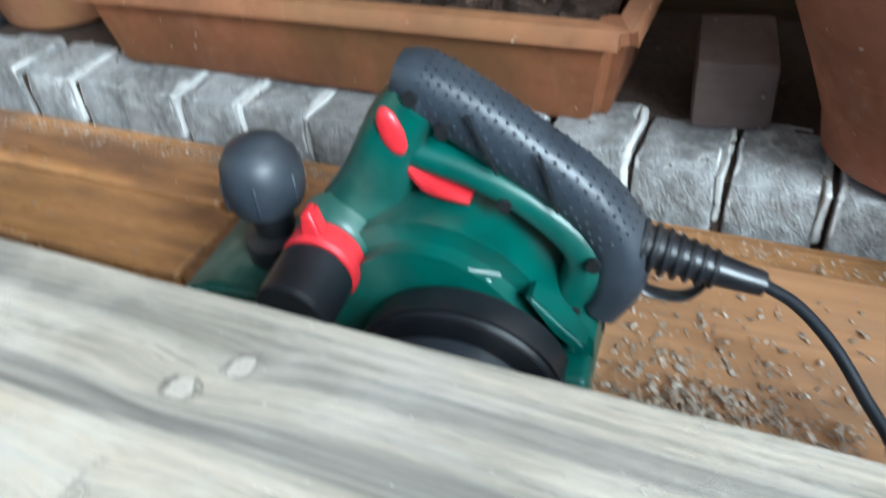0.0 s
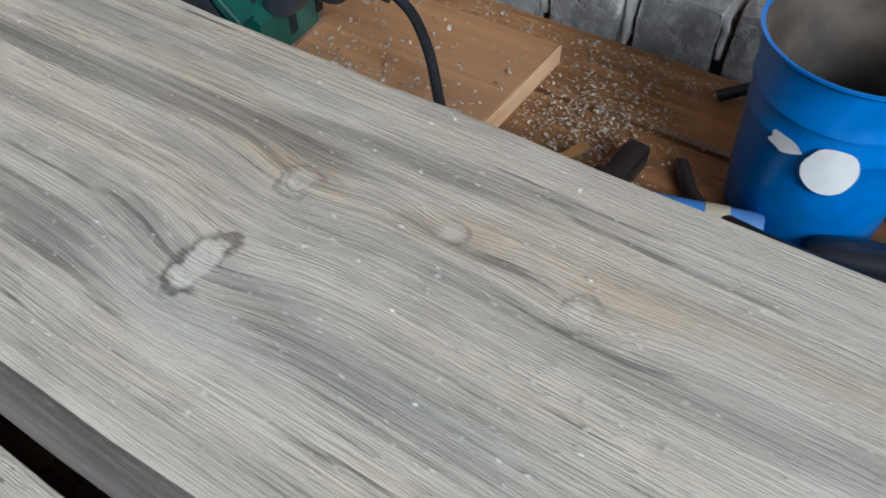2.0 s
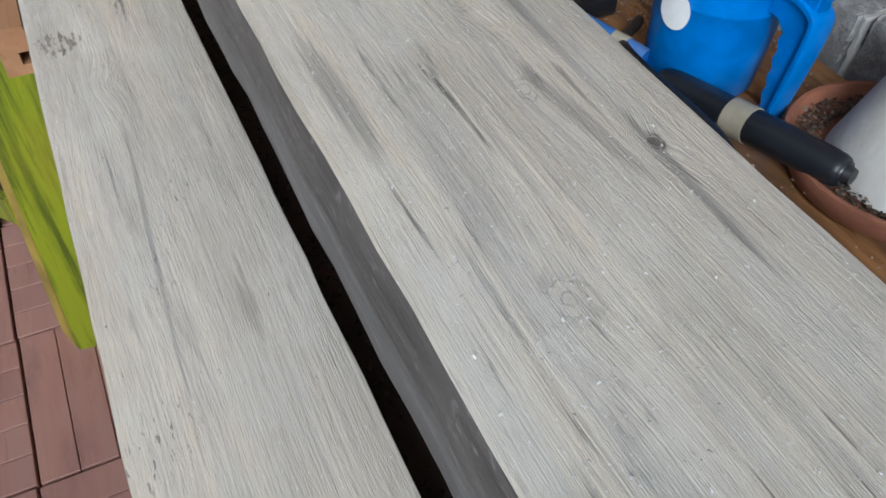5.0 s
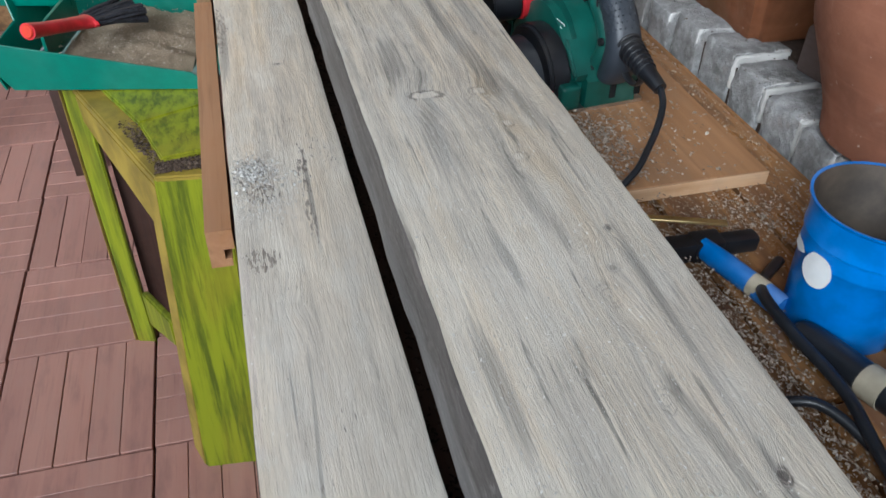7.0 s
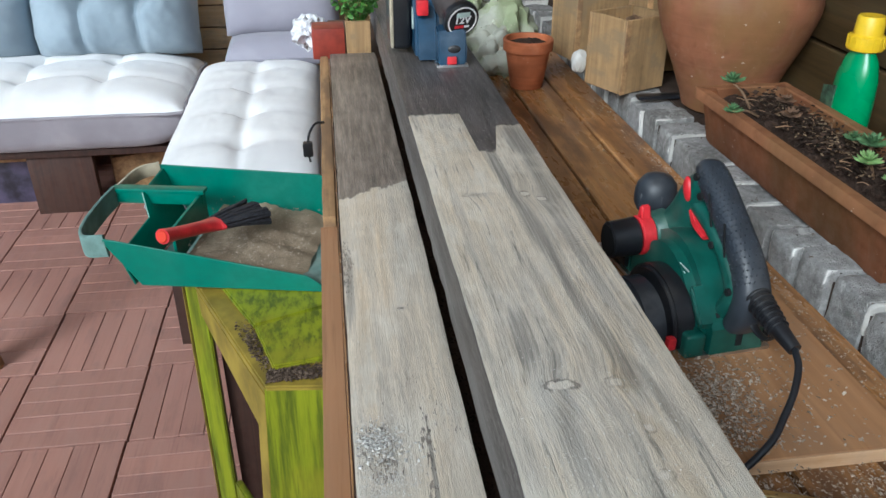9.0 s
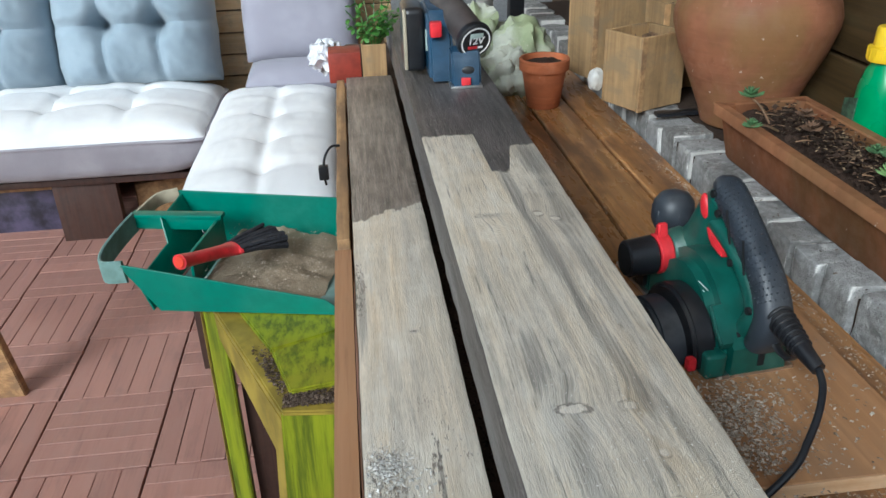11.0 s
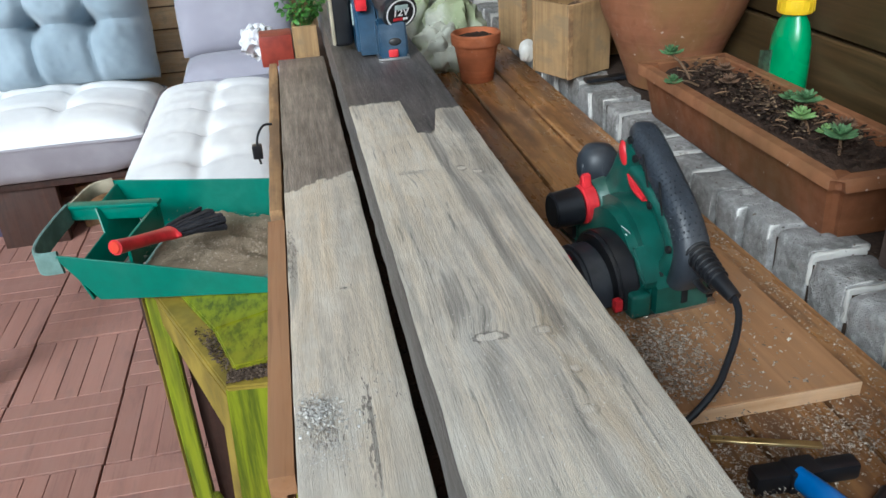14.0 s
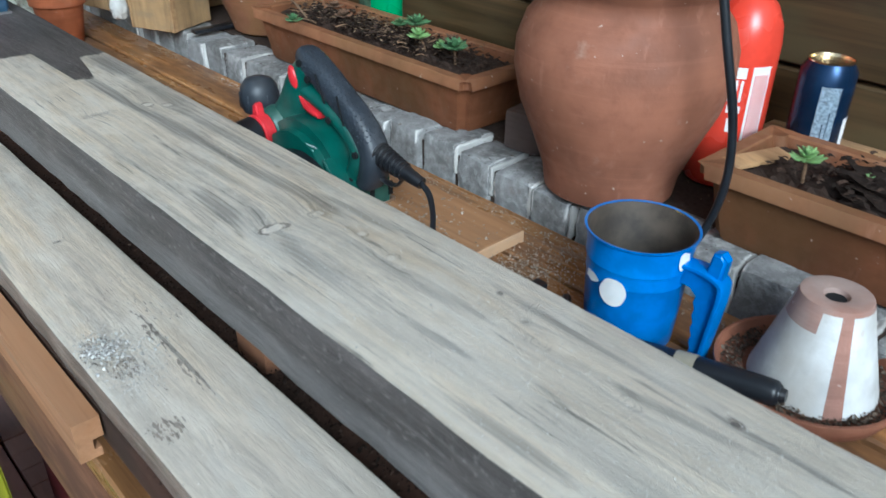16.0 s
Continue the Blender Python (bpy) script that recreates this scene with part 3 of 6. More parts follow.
def box(lo, hi, bevel=0.003, segs=2, bm=None):
    bm2 = bmesh.new()
    lo, hi = Vector(lo), Vector(hi)
    bmesh.ops.create_cube(bm2, size=1, matrix=Matrix.Translation((lo + hi) / 2) @ Matrix.Diagonal((*(hi - lo), 1)))
    if bevel:
        bmesh.ops.bevel(bm2, geom=bm2.edges[:], offset=bevel, segments=segs, affect="EDGES", profile=0.6, clamp_overlap=True)
    return bm2


def place(bm, m):
    bmesh.ops.transform(bm, matrix=m, verts=bm.verts)
    return bm


def merge(*bms):
    out = bmesh.new()
    for b in bms:
        me = bpy.data.meshes.new("tmp")
        b.to_mesh(me)
        b.free()
        out.from_mesh(me)
        bpy.data.meshes.remove(me)
    return out


def lathe(profile, n=40, at=(0, 0, 0), m=None):
    """A turned form: profile of (radius, height) from the bottom centre round to where it ends."""
    bm = bmesh.new()
    rows = []
    for r, z in profile:
        if r < 1e-5:
            rows.append([bm.verts.new((0, 0, z))])
        else:
            rows.append([bm.verts.new((r * math.cos(a), r * math.sin(a), z)) for a in (2 * math.pi * i / n for i in range(n))])
    for a, b in zip(rows, rows[1:]):
        for i in range(n):
            j = (i + 1) % n
            if len(a) == 1 and len(b) > 1:
                bm.faces.new((a[0], b[j], b[i]))
            elif len(b) == 1 and len(a) > 1:
                bm.faces.new((a[i], a[j], b[0]))
            elif len(a) > 1:
                bm.faces.new((a[i], a[j], b[j], b[i]))
    return place(bm, (m if m is not None else Matrix.Identity(4)) if m is not None else Matrix.Translation(at))


def spline(points, steps=8):
    """A smooth run through points (Catmull-Rom), as vectors."""
    ps = [Vector(p) for p in points]
    ps = [2 * ps[0] - ps[1]] + ps + [2 * ps[-1] - ps[-2]]
    out = []
    for i in range(1, len(ps) - 2):
        a, b, c, d = ps[i - 1:i + 3]
        for k in range(steps):
            t = k / steps
            out.append(0.5 * (2 * b + (c - a) * t + (2 * a - 5 * b + 4 * c - d) * t * t + (3 * b - a - 3 * c + d) * t ** 3))
    return out + [ps[-2]]


def sweep(points, radii, n=12, steps=8, side=(1, 0, 0), square=0.0):
    """A tube along points. radii: one number, or (across, along-normal) for each point; side: the fixed cross direction of its section."""
    line = spline(points, steps)
    if not isinstance(radii, (list, tuple)):
        radii = [(radii, radii)] * len(points)
    rr = spline([(a, b, 0) for a, b in radii], steps)
    bm = bmesh.new()
    rings = []
    s0 = Vector(side).normalized()
    for i, p in enumerate(line):
        d = (line[min(i + 1, len(line) - 1)] - line[max(i - 1, 0)]).normalized()
        u = (s0 - d * s0.dot(d))
        u = u.normalized() if u.length > 1e-4 else d.orthogonal().normalized()
        w = d.cross(u)
        s0 = u
        ring = []
        for k in range(n):
            a = 2 * math.pi * k / n
            c, s = math.cos(a), math.sin(a)
            if square:
                c, s = math.copysign(abs(c) ** (1 - square), c), math.copysign(abs(s) ** (1 - square), s)
            ring.append(bm.verts.new(p + u * (rr[i].x * c) + w * (rr[i].y * s)))
        rings.append(ring)
    for a, b in zip(rings, rings[1:]):
        for k in range(n):
            bm.faces.new((a[k], a[(k + 1) % n], b[(k + 1) % n], b[k]))
    bm.faces.new(rings[0][::-1])
    bm.faces.new(rings[-1])
    return bm


def prism(outline, x0, x1, bevel=0.004, segs=3):
    """An outline of (y, z) points drawn out from x0 to x1, edges rounded."""
    bm = bmesh.new()
    a = [bm.verts.new((x0, y, z)) for y, z in outline]
    b = [bm.verts.new((x1, y, z)) for y, z in outline]
    bm.faces.new(a)
    bm.faces.new(b[::-1])
    for i in range(len(a)):
        j = (i + 1) % len(a)
        bm.faces.new((a[i], b[i], b[j], a[j]))
    bmesh.ops.recalc_face_normals(bm, faces=bm.faces)
    if bevel:
        rim = [e for e in bm.edges if len(e.link_faces) == 2 and any(len(f.verts) == len(outline) for f in e.link_faces)]
        bmesh.ops.bevel(bm, geom=rim, offset=bevel, segments=segs, affect="EDGES", clamp_overlap=True)
    return bm


def cylinder(a, b, r, r2=None, n=24, bevel=0.0):
    a, b = Vector(a), Vector(b)
    m = Matrix.Translation(a) @ (b - a).to_track_quat("Z", "Y").to_matrix().to_4x4()
    h, r2 = (b - a).length, r if r2 is None else r2
    e = min(bevel, r * 0.5, r2 * 0.5, h * 0.4)
    prof = [(0, 0), (r - e, 0), (r, e), (r2, h - e), (r2 - e, h), (0, h)] if e else [(0, 0), (r, 0), (r2, h), (0, h)]
    return lathe(prof, n, m=m)


def blob(at, radii, rough=0.12, sub=3, freq=9.0, seed=0.0):
    bm = bmesh.new()
    bmesh.ops.create_icosphere(bm, subdivisions=sub, radius=1)
    for v in bm.verts:
        k = 1 + rough * noise.noise(v.co * freq * 0.2 + Vector((seed, seed * 2, 0))) * 2 + rough * 0.4 * noise.noise(v.co * freq * 0.6 + Vector((0, seed, seed)))
        v.co = Vector((v.co.x * radii[0], v.co.y * radii[1], v.co.z * radii[2])) * k + Vector(at)
    return bm


def flakes(spots, seed, size=(0.003, 0.008)):
    """Loose curled chips; spots: (count, x, y, spread x, spread y, height function)."""
    rng = random.Random(seed)
    verts, faces = [], []
    for count, cx, cy, sx, sy, top in spots:
        for _ in range(count):
            x, y = cx + rng.gauss(0, sx), cy + rng.gauss(0, sy)
            z = top(x, y, rng)
            if z is None:
                continue
            l, a = rng.uniform(*size) * rng.uniform(0.6, 1), rng.uniform(0, 6.28)
            w = l * rng.uniform(0.35, 0.6)
            u = Vector((math.cos(a), math.sin(a), rng.uniform(-0.35, 0.35))) * l * 0.5
            v = Vector((-math.sin(a), math.cos(a), rng.uniform(-0.5, 0.5))) * w * 0.5
            c = Vector((x, y, z + abs(u.z) + abs(v.z) + 0.0006))
            k = len(verts)
            lift = Vector((0, 0, rng.uniform(0, 0.25 * l)))
            verts += [c - u - v, c - v + lift, c + u - v, c + u + v, c + v + lift, c - u + v]
            faces += [(k, k + 1, k + 4, k + 5), (k + 1, k + 2, k + 3, k + 4)]
    me = bpy.data.meshes.new("chips")
    me.from_pydata([tuple(v) for v in verts], [], faces)
    return me


def chips(name, spots, seed, label, mat=None, size=(0.003, 0.008)):
    me = flakes(spots, seed, size)
    me.materials.append(mat or M_CHIPS)
    return tagged(new(name, me), label, "wood chips", kind="stuff")


# ---- the large structure ----
BENCH, LEDGE = 0.75, 0.80
ground = new("ground", mesh_from(box((-40, -40, -0.2), (40, 40, -0.045), 0), "ground", M_GROUND, False))
tagged(ground, "plain grey paving round the terrace", "ground", kind="structure")
floor = new("floor", mesh_from(box((-3.3, -2.2, -0.044), (0.92, 3.6, -0.022), 0), "floor", M_JOINT, False))
tagged(floor, "terrace floor of red-brown deck tiles with dark joints", "floor", kind="structure")

wall_east = new("wall_east", mesh_from(merge(box((0.955, -2.2, -0.04), (1.0, 0.299, 1.31), 0), box((0.955, 0.3, -0.04), (1.0, 3.6, 2.1), 0)), "wall_east", M_WHITE, False))
tagged(wall_east, "pale wall behind olive-brown horizontal boards", "wall", kind="structure")
for k in range(12):
    z0 = 0.945 - 0.19 * 5 + 0.19 * k
    if z0 < 1.9:
        part("board", box((0.92, 0.3 if z0 > 1.2 else -2.2, z0), (0.953, 3.6, z0 + 0.184), 0.003, 1), M_WALL, wall_east, smooth=False)
wall_north = new("wall_north", mesh_from(box((-3.3, 3.66, -0.04), (0.2, 3.7, 2.0), 0), "wall_north", M_DARKWOOD, False))
tagged(wall_north, "pale pine clad wall behind the sofa", "wall", kind="structure")
for k in range(20):
    z0 = 0.03 + 0.095 * k
    part("board", box((-3.3, 3.635, z0), (0.2, 3.66, z0 + 0.089), 0.004, 1), M_CLAD, wall_north, smooth=False)

# unseen wall, added to close the place; its height dims the near floor
wall_south = new("wall_south", mesh_from(box((-3.3, -2.3, -0.04), (1.0, -2.22, 1.9), 0), "wall_south", M_CLAD, False))
tagged(wall_south, "plain pale wooden unseen wall added to close the terrace and dim its floor", "wall", kind="structure")

# unseen roof, added so that less sky light reaches the far bench
ceiling = new("ceiling", mesh_from(box((-0.25, 0.3, 2.1), (1.05, 3.75, 2.15), 0), "ceiling", M_CLAD, False))
tagged(ceiling, "pale wooden unseen roof added to dim the far part of the bench", "ceiling", kind="structure")

# bench: planks on a frame, with a ledge of cobbles along the wall
bench = thing("workbench", (0.3, 0.8, 0), "wet orange-brown plank workbench along the wall", "workbench")
rng = random.Random(5)
edges = [0.613, 0.520, 0.424, 0.336, 0.248, 0.16, 0.072, -0.012]
for a, b in zip(edges[1:], edges):
    y = -0.9 - rng.uniform(0, 0.2)
    while y < 2.35:
        y2 = min(y + rng.choice((0.62, 0.8, 1.05)), 2.4)
        part("plank", box((a + 0.003, y + 0.002, BENCH - 0.028), (b - 0.003, y2 - 0.002, BENCH + rng.uniform(-0.002, 0.001)), 0.003, 1), M_BENCH, bench, smooth=False)
        y = y2
part("rail", box((-0.012, -0.9, 0.60), (0.016, 2.4, BENCH - 0.031), 0.003), M_BROWN, bench)
part("rail", box((0.56, -0.9, 0.60), (0.598, 2.4, BENCH - 0.031), 0.003), M_BROWN, bench)
for y in (-0.8, 0.15, 1.55, 2.3):
    for x in (0.0, 0.54):
        part("leg", box((x, y, -0.022), (x + 0.05, y + 0.05, BENCH - 0.03), 0.003), M_BROWN, bench)

ledge = new("ledge", mesh_from(merge(box((0.626, -0.9, -0.04), (0.698, 2.9, LEDGE - 0.013), 0), box((0.6985, -0.9, -0.04), (0.919, 2.9, LEDGE - 0.004), 0)), "ledge", M_DIRT, False))
tagged(ledge, "raised bed edge with dirt behind grey cobbles", "ledge", kind="structure")
cobbles = []
for k in range(-18, 33):
    y0 = 0.505 + 0.0755 * k
    w = 0.069 + rng.uniform(-0.004, 0.001)
    x0 = 0.616 + rng.uniform(-0.006, 0.006)
    top = LEDGE + rng.uniform(-0.009, 0.005)
    bm = box((x0, y0, LEDGE - 0.12), (x0 + 0.092 + rng.uniform(-0.01, 0.004), y0 + w, top), 0.007, 2)
    bmesh.ops.subdivide_edges(bm, edges=[e for e in bm.edges if e.calc_length() > 0.02], cuts=4, use_grid_fill=True)
    for v in bm.verts:
        v.co += Vector([noise.noise(v.co * 40 + Vector((q * 9, k, 0))) * 0.003 + noise.noise(v.co * 130 + Vector((q * 5, k, 3))) * 0.0012 for q in range(3)])
    bmesh.ops.rotate(bm, cent=(x0 + 0.05, y0 + w / 2, LEDGE), matrix=Euler((0, rng.uniform(-0.05, 0.05), rng.uniform(-0.04, 0.04))).to_matrix(), verts=bm.verts)
    part("cobble", bm, M_BRICK, ledge)
    # lime mortar clinging to one edge of the joint
    if rng.random() < 0.86:
        bm = box((x0 + 0.0015, y0 - 0.0045, LEDGE - rng.uniform(0.035, 0.085)), (x0 + 0.08, y0 + 0.0015, top - 0.001), 0.0015, 1)
        bmesh.ops.subdivide_edges(bm, edges=[e for e in bm.edges if e.calc_length() > 0.012], cuts=7, use_grid_fill=True)
        for v in bm.verts:
            v.co += Vector([noise.noise(v.co * 70 + Vector((q * 4, k, 7))) * 0.0024 + noise.noise(v.co * 190 + Vector((q * 4, k, 1))) * 0.0016 for q in range(3)])
        part("mortar", bm, M_MORTAR, ledge)

# ---- the two timbers being planed ----


def rough_plank(lo, hi, bevel, amp, seed, cuts=60):
    bm = box(lo, hi, bevel, 2)
    lo, hi = Vector(lo), Vector(hi)
    for i in range(1, cuts):
        y = lo.y + (hi.y - lo.y) * i / cuts
        bmesh.ops.bisect_plane(bm, geom=bm.verts[:] + bm.edges[:] + bm.faces[:], plane_co=(0, y, 0), plane_no=(0, 1, 0))
    for v in bm.verts:
        n = noise.noise(Vector((seed, v.co.y * 14, v.co.x * 30))) * amp
        n2 = noise.noise(Vector((seed + 9, v.co.y * 40, v.co.z * 30))) * amp * 0.7
        side = -1 if v.co.x < (lo.x + hi.x) / 2 else 1
        v.co.x += side * (n + n2)
        if v.co.z < hi.z - bevel * 1.5:
            v.co.x += side * n2
    return bm


heavy = thing("heavy_timber", (0.176, 0.7, 0.876), "thick grey timber, planed pale, its far end dark and raw", "timber plank")
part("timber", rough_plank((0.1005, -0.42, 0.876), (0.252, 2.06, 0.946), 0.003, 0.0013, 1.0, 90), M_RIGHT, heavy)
light = thing("light_timber", (0.046, 0.7, 0.836), "pale planed timber with brown unplaned far end beside the thick one", "timber plank")
part("timber", rough_plank((-0.004, -0.42, 0.836), (0.0945, 1.74, 0.865), 0.002, 0.0011, 4.0, 90), M_LEFT, light)
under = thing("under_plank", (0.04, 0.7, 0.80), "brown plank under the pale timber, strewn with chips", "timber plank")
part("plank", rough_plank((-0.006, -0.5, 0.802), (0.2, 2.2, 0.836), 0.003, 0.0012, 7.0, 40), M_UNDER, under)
side_rail = thing("side_rail", (-0.028, 1.35, 0.80), "pale worn wooden rail along the timber's outer edge", "rail")
part("rail", rough_plank((-0.027, 0.965, 0.775), (-0.0085, 1.78, 0.85), 0.003, 0.0012, 11.0, 20), M_RAIL, side_rail)
notched = thing("notched_batten", (-0.02, 0.7, 0.80), "light brown batten with a rebated end", "batten")
prof = [(-0.03, 0.800), (-0.012, 0.800), (-0.012, 0.808), (-0.0175, 0.808), (-0.0175, 0.818), (-0.0085, 0.818), (-0.0085, 0.838), (-0.03, 0.838)]
bm = bmesh.new()
a = [bm.verts.new((x, 0.465, z)) for x, z in prof]
b = [bm.verts.new((x, 0.957, z)) for x, z in prof]
bm.faces.new(a), bm.faces.new(b[::-1])
for i in range(8):
    bm.faces.new((a[i], b[i], b[(i + 1) % 8], a[(i + 1) % 8]))
part("batten", bm, M_BATTEN, notched, smooth=False)
for i, y in enumerate((-0.25, 0.42, 1.12, 1.85)):
    blk = thing("support_block", (0.12, y, BENCH), "dark wooden block holding the timbers off the bench", "block", "support blocks")
    part("block", box((0.02, y, BENCH), (0.24, y + 0.045, 0.802), 0.002), M_BROWN, blk)
    part("block", box((0.112, y, 0.836), (0.19, y + 0.045, 0.876), 0.002), M_BROWN, blk)

ply = thing("tan_board", (0.43, 0.7, BENCH), "tan wooden board under the electric planer", "board")
part("board", box((0.285, 0.532, BENCH + 0.001), (0.556, 0.985, BENCH + 0.018), 0.0015, 1), M_PLY, ply)
part("end_grain", box((0.2855, 0.5305, BENCH + 0.0015), (0.5555, 0.5318, BENCH + 0.0173), 0), M_PLYEDGE, ply, "pale sawn edge", smooth=False)
PLY = BENCH + 0.018


# ---- electric planer ----
def electric_planer(at):
    px, py, pz = at
    t = thing("electric_planer", at, "green electric hand planer with grey rubber grip, dusty, on tan board", "power planer")

    PM = Matrix.Translation(Vector(at) + Vector((0.002, -0.128, 0))) @ Matrix.Rotation(radians(5.8), 4, "Z") @ Matrix.Diagonal((1.06, 1, 1.075, 1)) @ Matrix.Translation((0, 0.128, 0))

    def L(bm):
        return place(bm, PM)

    part("sole_plate", L(merge(box((-0.044, -0.137, 0), (0.044, 0.03, 0.005), 0.001), box((-0.044, 0.036, 0.002), (0.044, 0.146, 0.007), 0.001))), M_ALU, t, "bare aluminium sole")
    outline = [(-0.138, 0.005), (-0.138, 0.036), (-0.13, 0.042), (-0.118, 0.052), (-0.1, 0.074), (-0.082, 0.09), (-0.058, 0.101), (-0.034, 0.104), (-0.012, 0.1), (0.006, 0.09),
               (0.02, 0.075), (0.03, 0.06), (0.045, 0.054), (0.056, 0.04), (0.056, 0.006)]
    body = part("body", L(prism(outline, -0.044, 0.044, 0.012, 4)), M_TOOLGREEN, t)
    # twin slots in the tail, a printed mark on the flank
    for x in (-0.002, 0.03):
        part("slot", L(box((x, -0.1395, 0.012), (x + 0.008, -0.136, 0.03), 0.001, 1)), M_HOLE, body)
    for k, (y, w) in enumerate(((-0.035, 0.012), (-0.065, 0.04), (-0.062, 0.034))):
        part("printed_mark", L(place(box((-0.0006, -w / 2, -0.0018), (0.0006, w / 2, 0.0018), 0), pose(-0.041, y, 0.088 - 0.0055 * k, 0, -34, 0))), M_PRINT, body, "faded pale print", smooth=False)
    part("tail_ridge", L(prism([(-0.132, 0.036), (-0.115, 0.05), (-0.1, 0.072), (-0.104, 0.074), (-0.122, 0.056), (-0.135, 0.044)], -0.0465, -0.03, 0.002)), M_TOOLGREEN, body)

    part("tail_block", L(box((-0.062, -0.139, 0.004), (-0.038, -0.116, 0.033), 0.005, 3)), M_TOOLGREEN, body)

    def arch(r, y0, z0, n=18):
        return [(y0 - r, 0.012)] + [(y0 - r * math.cos(a), z0 + r * 0.84 * math.sin(a)) for a in (math.pi * i / n for i in range(n + 1))] + [(y0 + r, 0.012)]

    part("cover_rim", L(prism(arch(0.066, -0.062, 0.02), -0.07, -0.044, 0.004)), M_BLACK, t, "black rim round the drive cover")
    cover = part("drive_cover", L(prism(arch(0.055, -0.06, 0.016), -0.099, -0.0705, 0.01, 4)), M_RUBBER, t, "dark grey drive cover, scuffed")
    part("sticker", L(box((-0.1003, -0.06, 0.03), (-0.0991, -0.028, 0.052), 0.0004, 1)), M_RED, cover, "red sticker")
    part("warning_tab", L(box((-0.078, -0.1305, 0.012), (-0.068, -0.12, 0.027), 0.003)), M_RED, cover, "red plastic tab")
    # front shoe, depth knob
    shoe = part("front_shoe", L(prism([(0.057, 0.008), (0.057, 0.036), (0.066, 0.042), (0.12, 0.042), (0.146, 0.03), (0.146, 0.008)], -0.043, 0.043, 0.004)), M_TOOLGREEN, t)
    part("shoe_step", L(box((-0.045, 0.06, 0.012), (-0.036, 0.14, 0.03), 0.003)), M_BLACK, shoe)
    knob = part("depth_knob", L(lathe([(0, 0.066), (0.014, 0.066), (0.0225, 0.07), (0.0262, 0.078), (0.027, 0.09), (0.0247, 0.103), (0.018, 0.112), (0.008, 0.1155), (0, 0.116)], 36, (0, 0.086, 0.010))), M_RUBBER, t, "round dark grey depth knob")
    part("knob_neck", L(lathe([(0, 0.029), (0.022, 0.029), (0.022, 0.046), (0.014, 0.05), (0.014, 0.068), (0, 0.069)], 28, (0, 0.086, 0.010))), M_BLACK, knob)
    for a in range(6):
        part("grip_rib", L(place(box((0.0253, -0.0012, 0.075), (0.0274, 0.0012, 0.096), 0.0008, 1), pose(0, 0.086, 0.010, 0, 0, 60 * a + 20))), M_RUBBER, knob)
    # chip outlet with red ring and lever
    out = part("chip_outlet", L(merge(cylinder((-0.052, 0.026, 0.075), (-0.088, 0.026, 0.073), 0.0235, 0.0225, 30, 0.002), cylinder((-0.03, 0.026, 0.076), (-0.05, 0.026, 0.075), 0.02))), M_BLACK, t, "black chip outlet")
    part("outlet_bore", L(cylinder((-0.0883, 0.026, 0.073), (-0.089, 0.026, 0.073), 0.019)), M_HOLE, out)
    ring = part("red_ring", L(cylinder((-0.034, 0.026, 0.076), (-0.051, 0.026, 0.075), 0.0245, 0.0245, 30, 0.002)), M_RED, t, "red lever ring")
    part("lever", L(prism([(0.018, 0.093), (0.034, 0.093), (0.031, 0.113), (0.024, 0.115)], -0.05, -0.038, 0.002)), M_RED, ring)
    part("outlet_collar", L(cylinder((-0.012, 0.026, 0.077), (-0.034, 0.026, 0.076), 0.028, 0.026, 30, 0.003)), M_TOOLGREEN, t)
    # front pillar and rubber grip, a closed loop over the motor
    part("front_pillar", L(sweep([(0, 0.044, 0.042), (0, 0.027, 0.075), (0, 0.003, 0.108), (0, -0.018, 0.145), (0, -0.032, 0.163)],
                                 [(0.03, 0.022), (0.026, 0.023), (0.022, 0.022), (0.021, 0.02), (0.019, 0.016)], 18, 6, square=0.2)), M_TOOLGREEN, t)
    part("grip_lining", L(sweep([(0, -0.012, 0.137), (0, -0.05, 0.127), (0, -0.085, 0.113), (0, -0.118, 0.09), (0, -0.128, 0.07), (0, -0.118, 0.046)],
                                [(0.017, 0.01), (0.0165, 0.01), (0.0165, 0.01), (0.0175, 0.012), (0.019, 0.014), (0.022, 0.012)], 16, 6, square=0.25)), M_TOOLGREEN, t)
    path = [(0, -0.02, 0.176), (0, -0.034, 0.171), (0, -0.062, 0.154), (0, -0.092, 0.135), (0, -0.126, 0.111), (0, -0.146, 0.084), (0, -0.147, 0.062), (0, -0.138, 0.04)]
    RADII = [(0.013, 0.011), (0.0165, 0.0155), (0.0165, 0.018), (0.0165, 0.0172), (0.017, 0.0165), (0.0185, 0.0168), (0.02, 0.0165), (0.02, 0.013)]
    grip = part("grip", L(sweep(path, RADII, 24, 6, square=0.22)), M_RUBBER, t, "dimpled grey rubber grip")
    dots = []
    run, wid = spline(path, 6), spline([(p, q, 0) for p, q in RADII], 6)
    for i in range(6, len(run) - 14):
        t3 = (run[i + 1] - run[i - 1]).normalized()
        up3 = t3.cross(Vector((1, 0, 0)))
        for j in range(8):
            q = radians(68 + 18 * j + 9 * (i % 2))
            cx, sx = math.cos(q), math.sin(q)
            cx, sx = math.copysign(abs(cx) ** 0.78, cx), math.copysign(abs(sx) ** 0.78, sx)
            dots.append(blob(run[i] + Vector((wid[i].x * cx, 0, 0)) + up3 * wid[i].y * sx, (0.0013, 0.0013, 0.0013), 0, 1))
    part("dimple_pattern", L(merge(*dots)), M_RUBBER, grip)
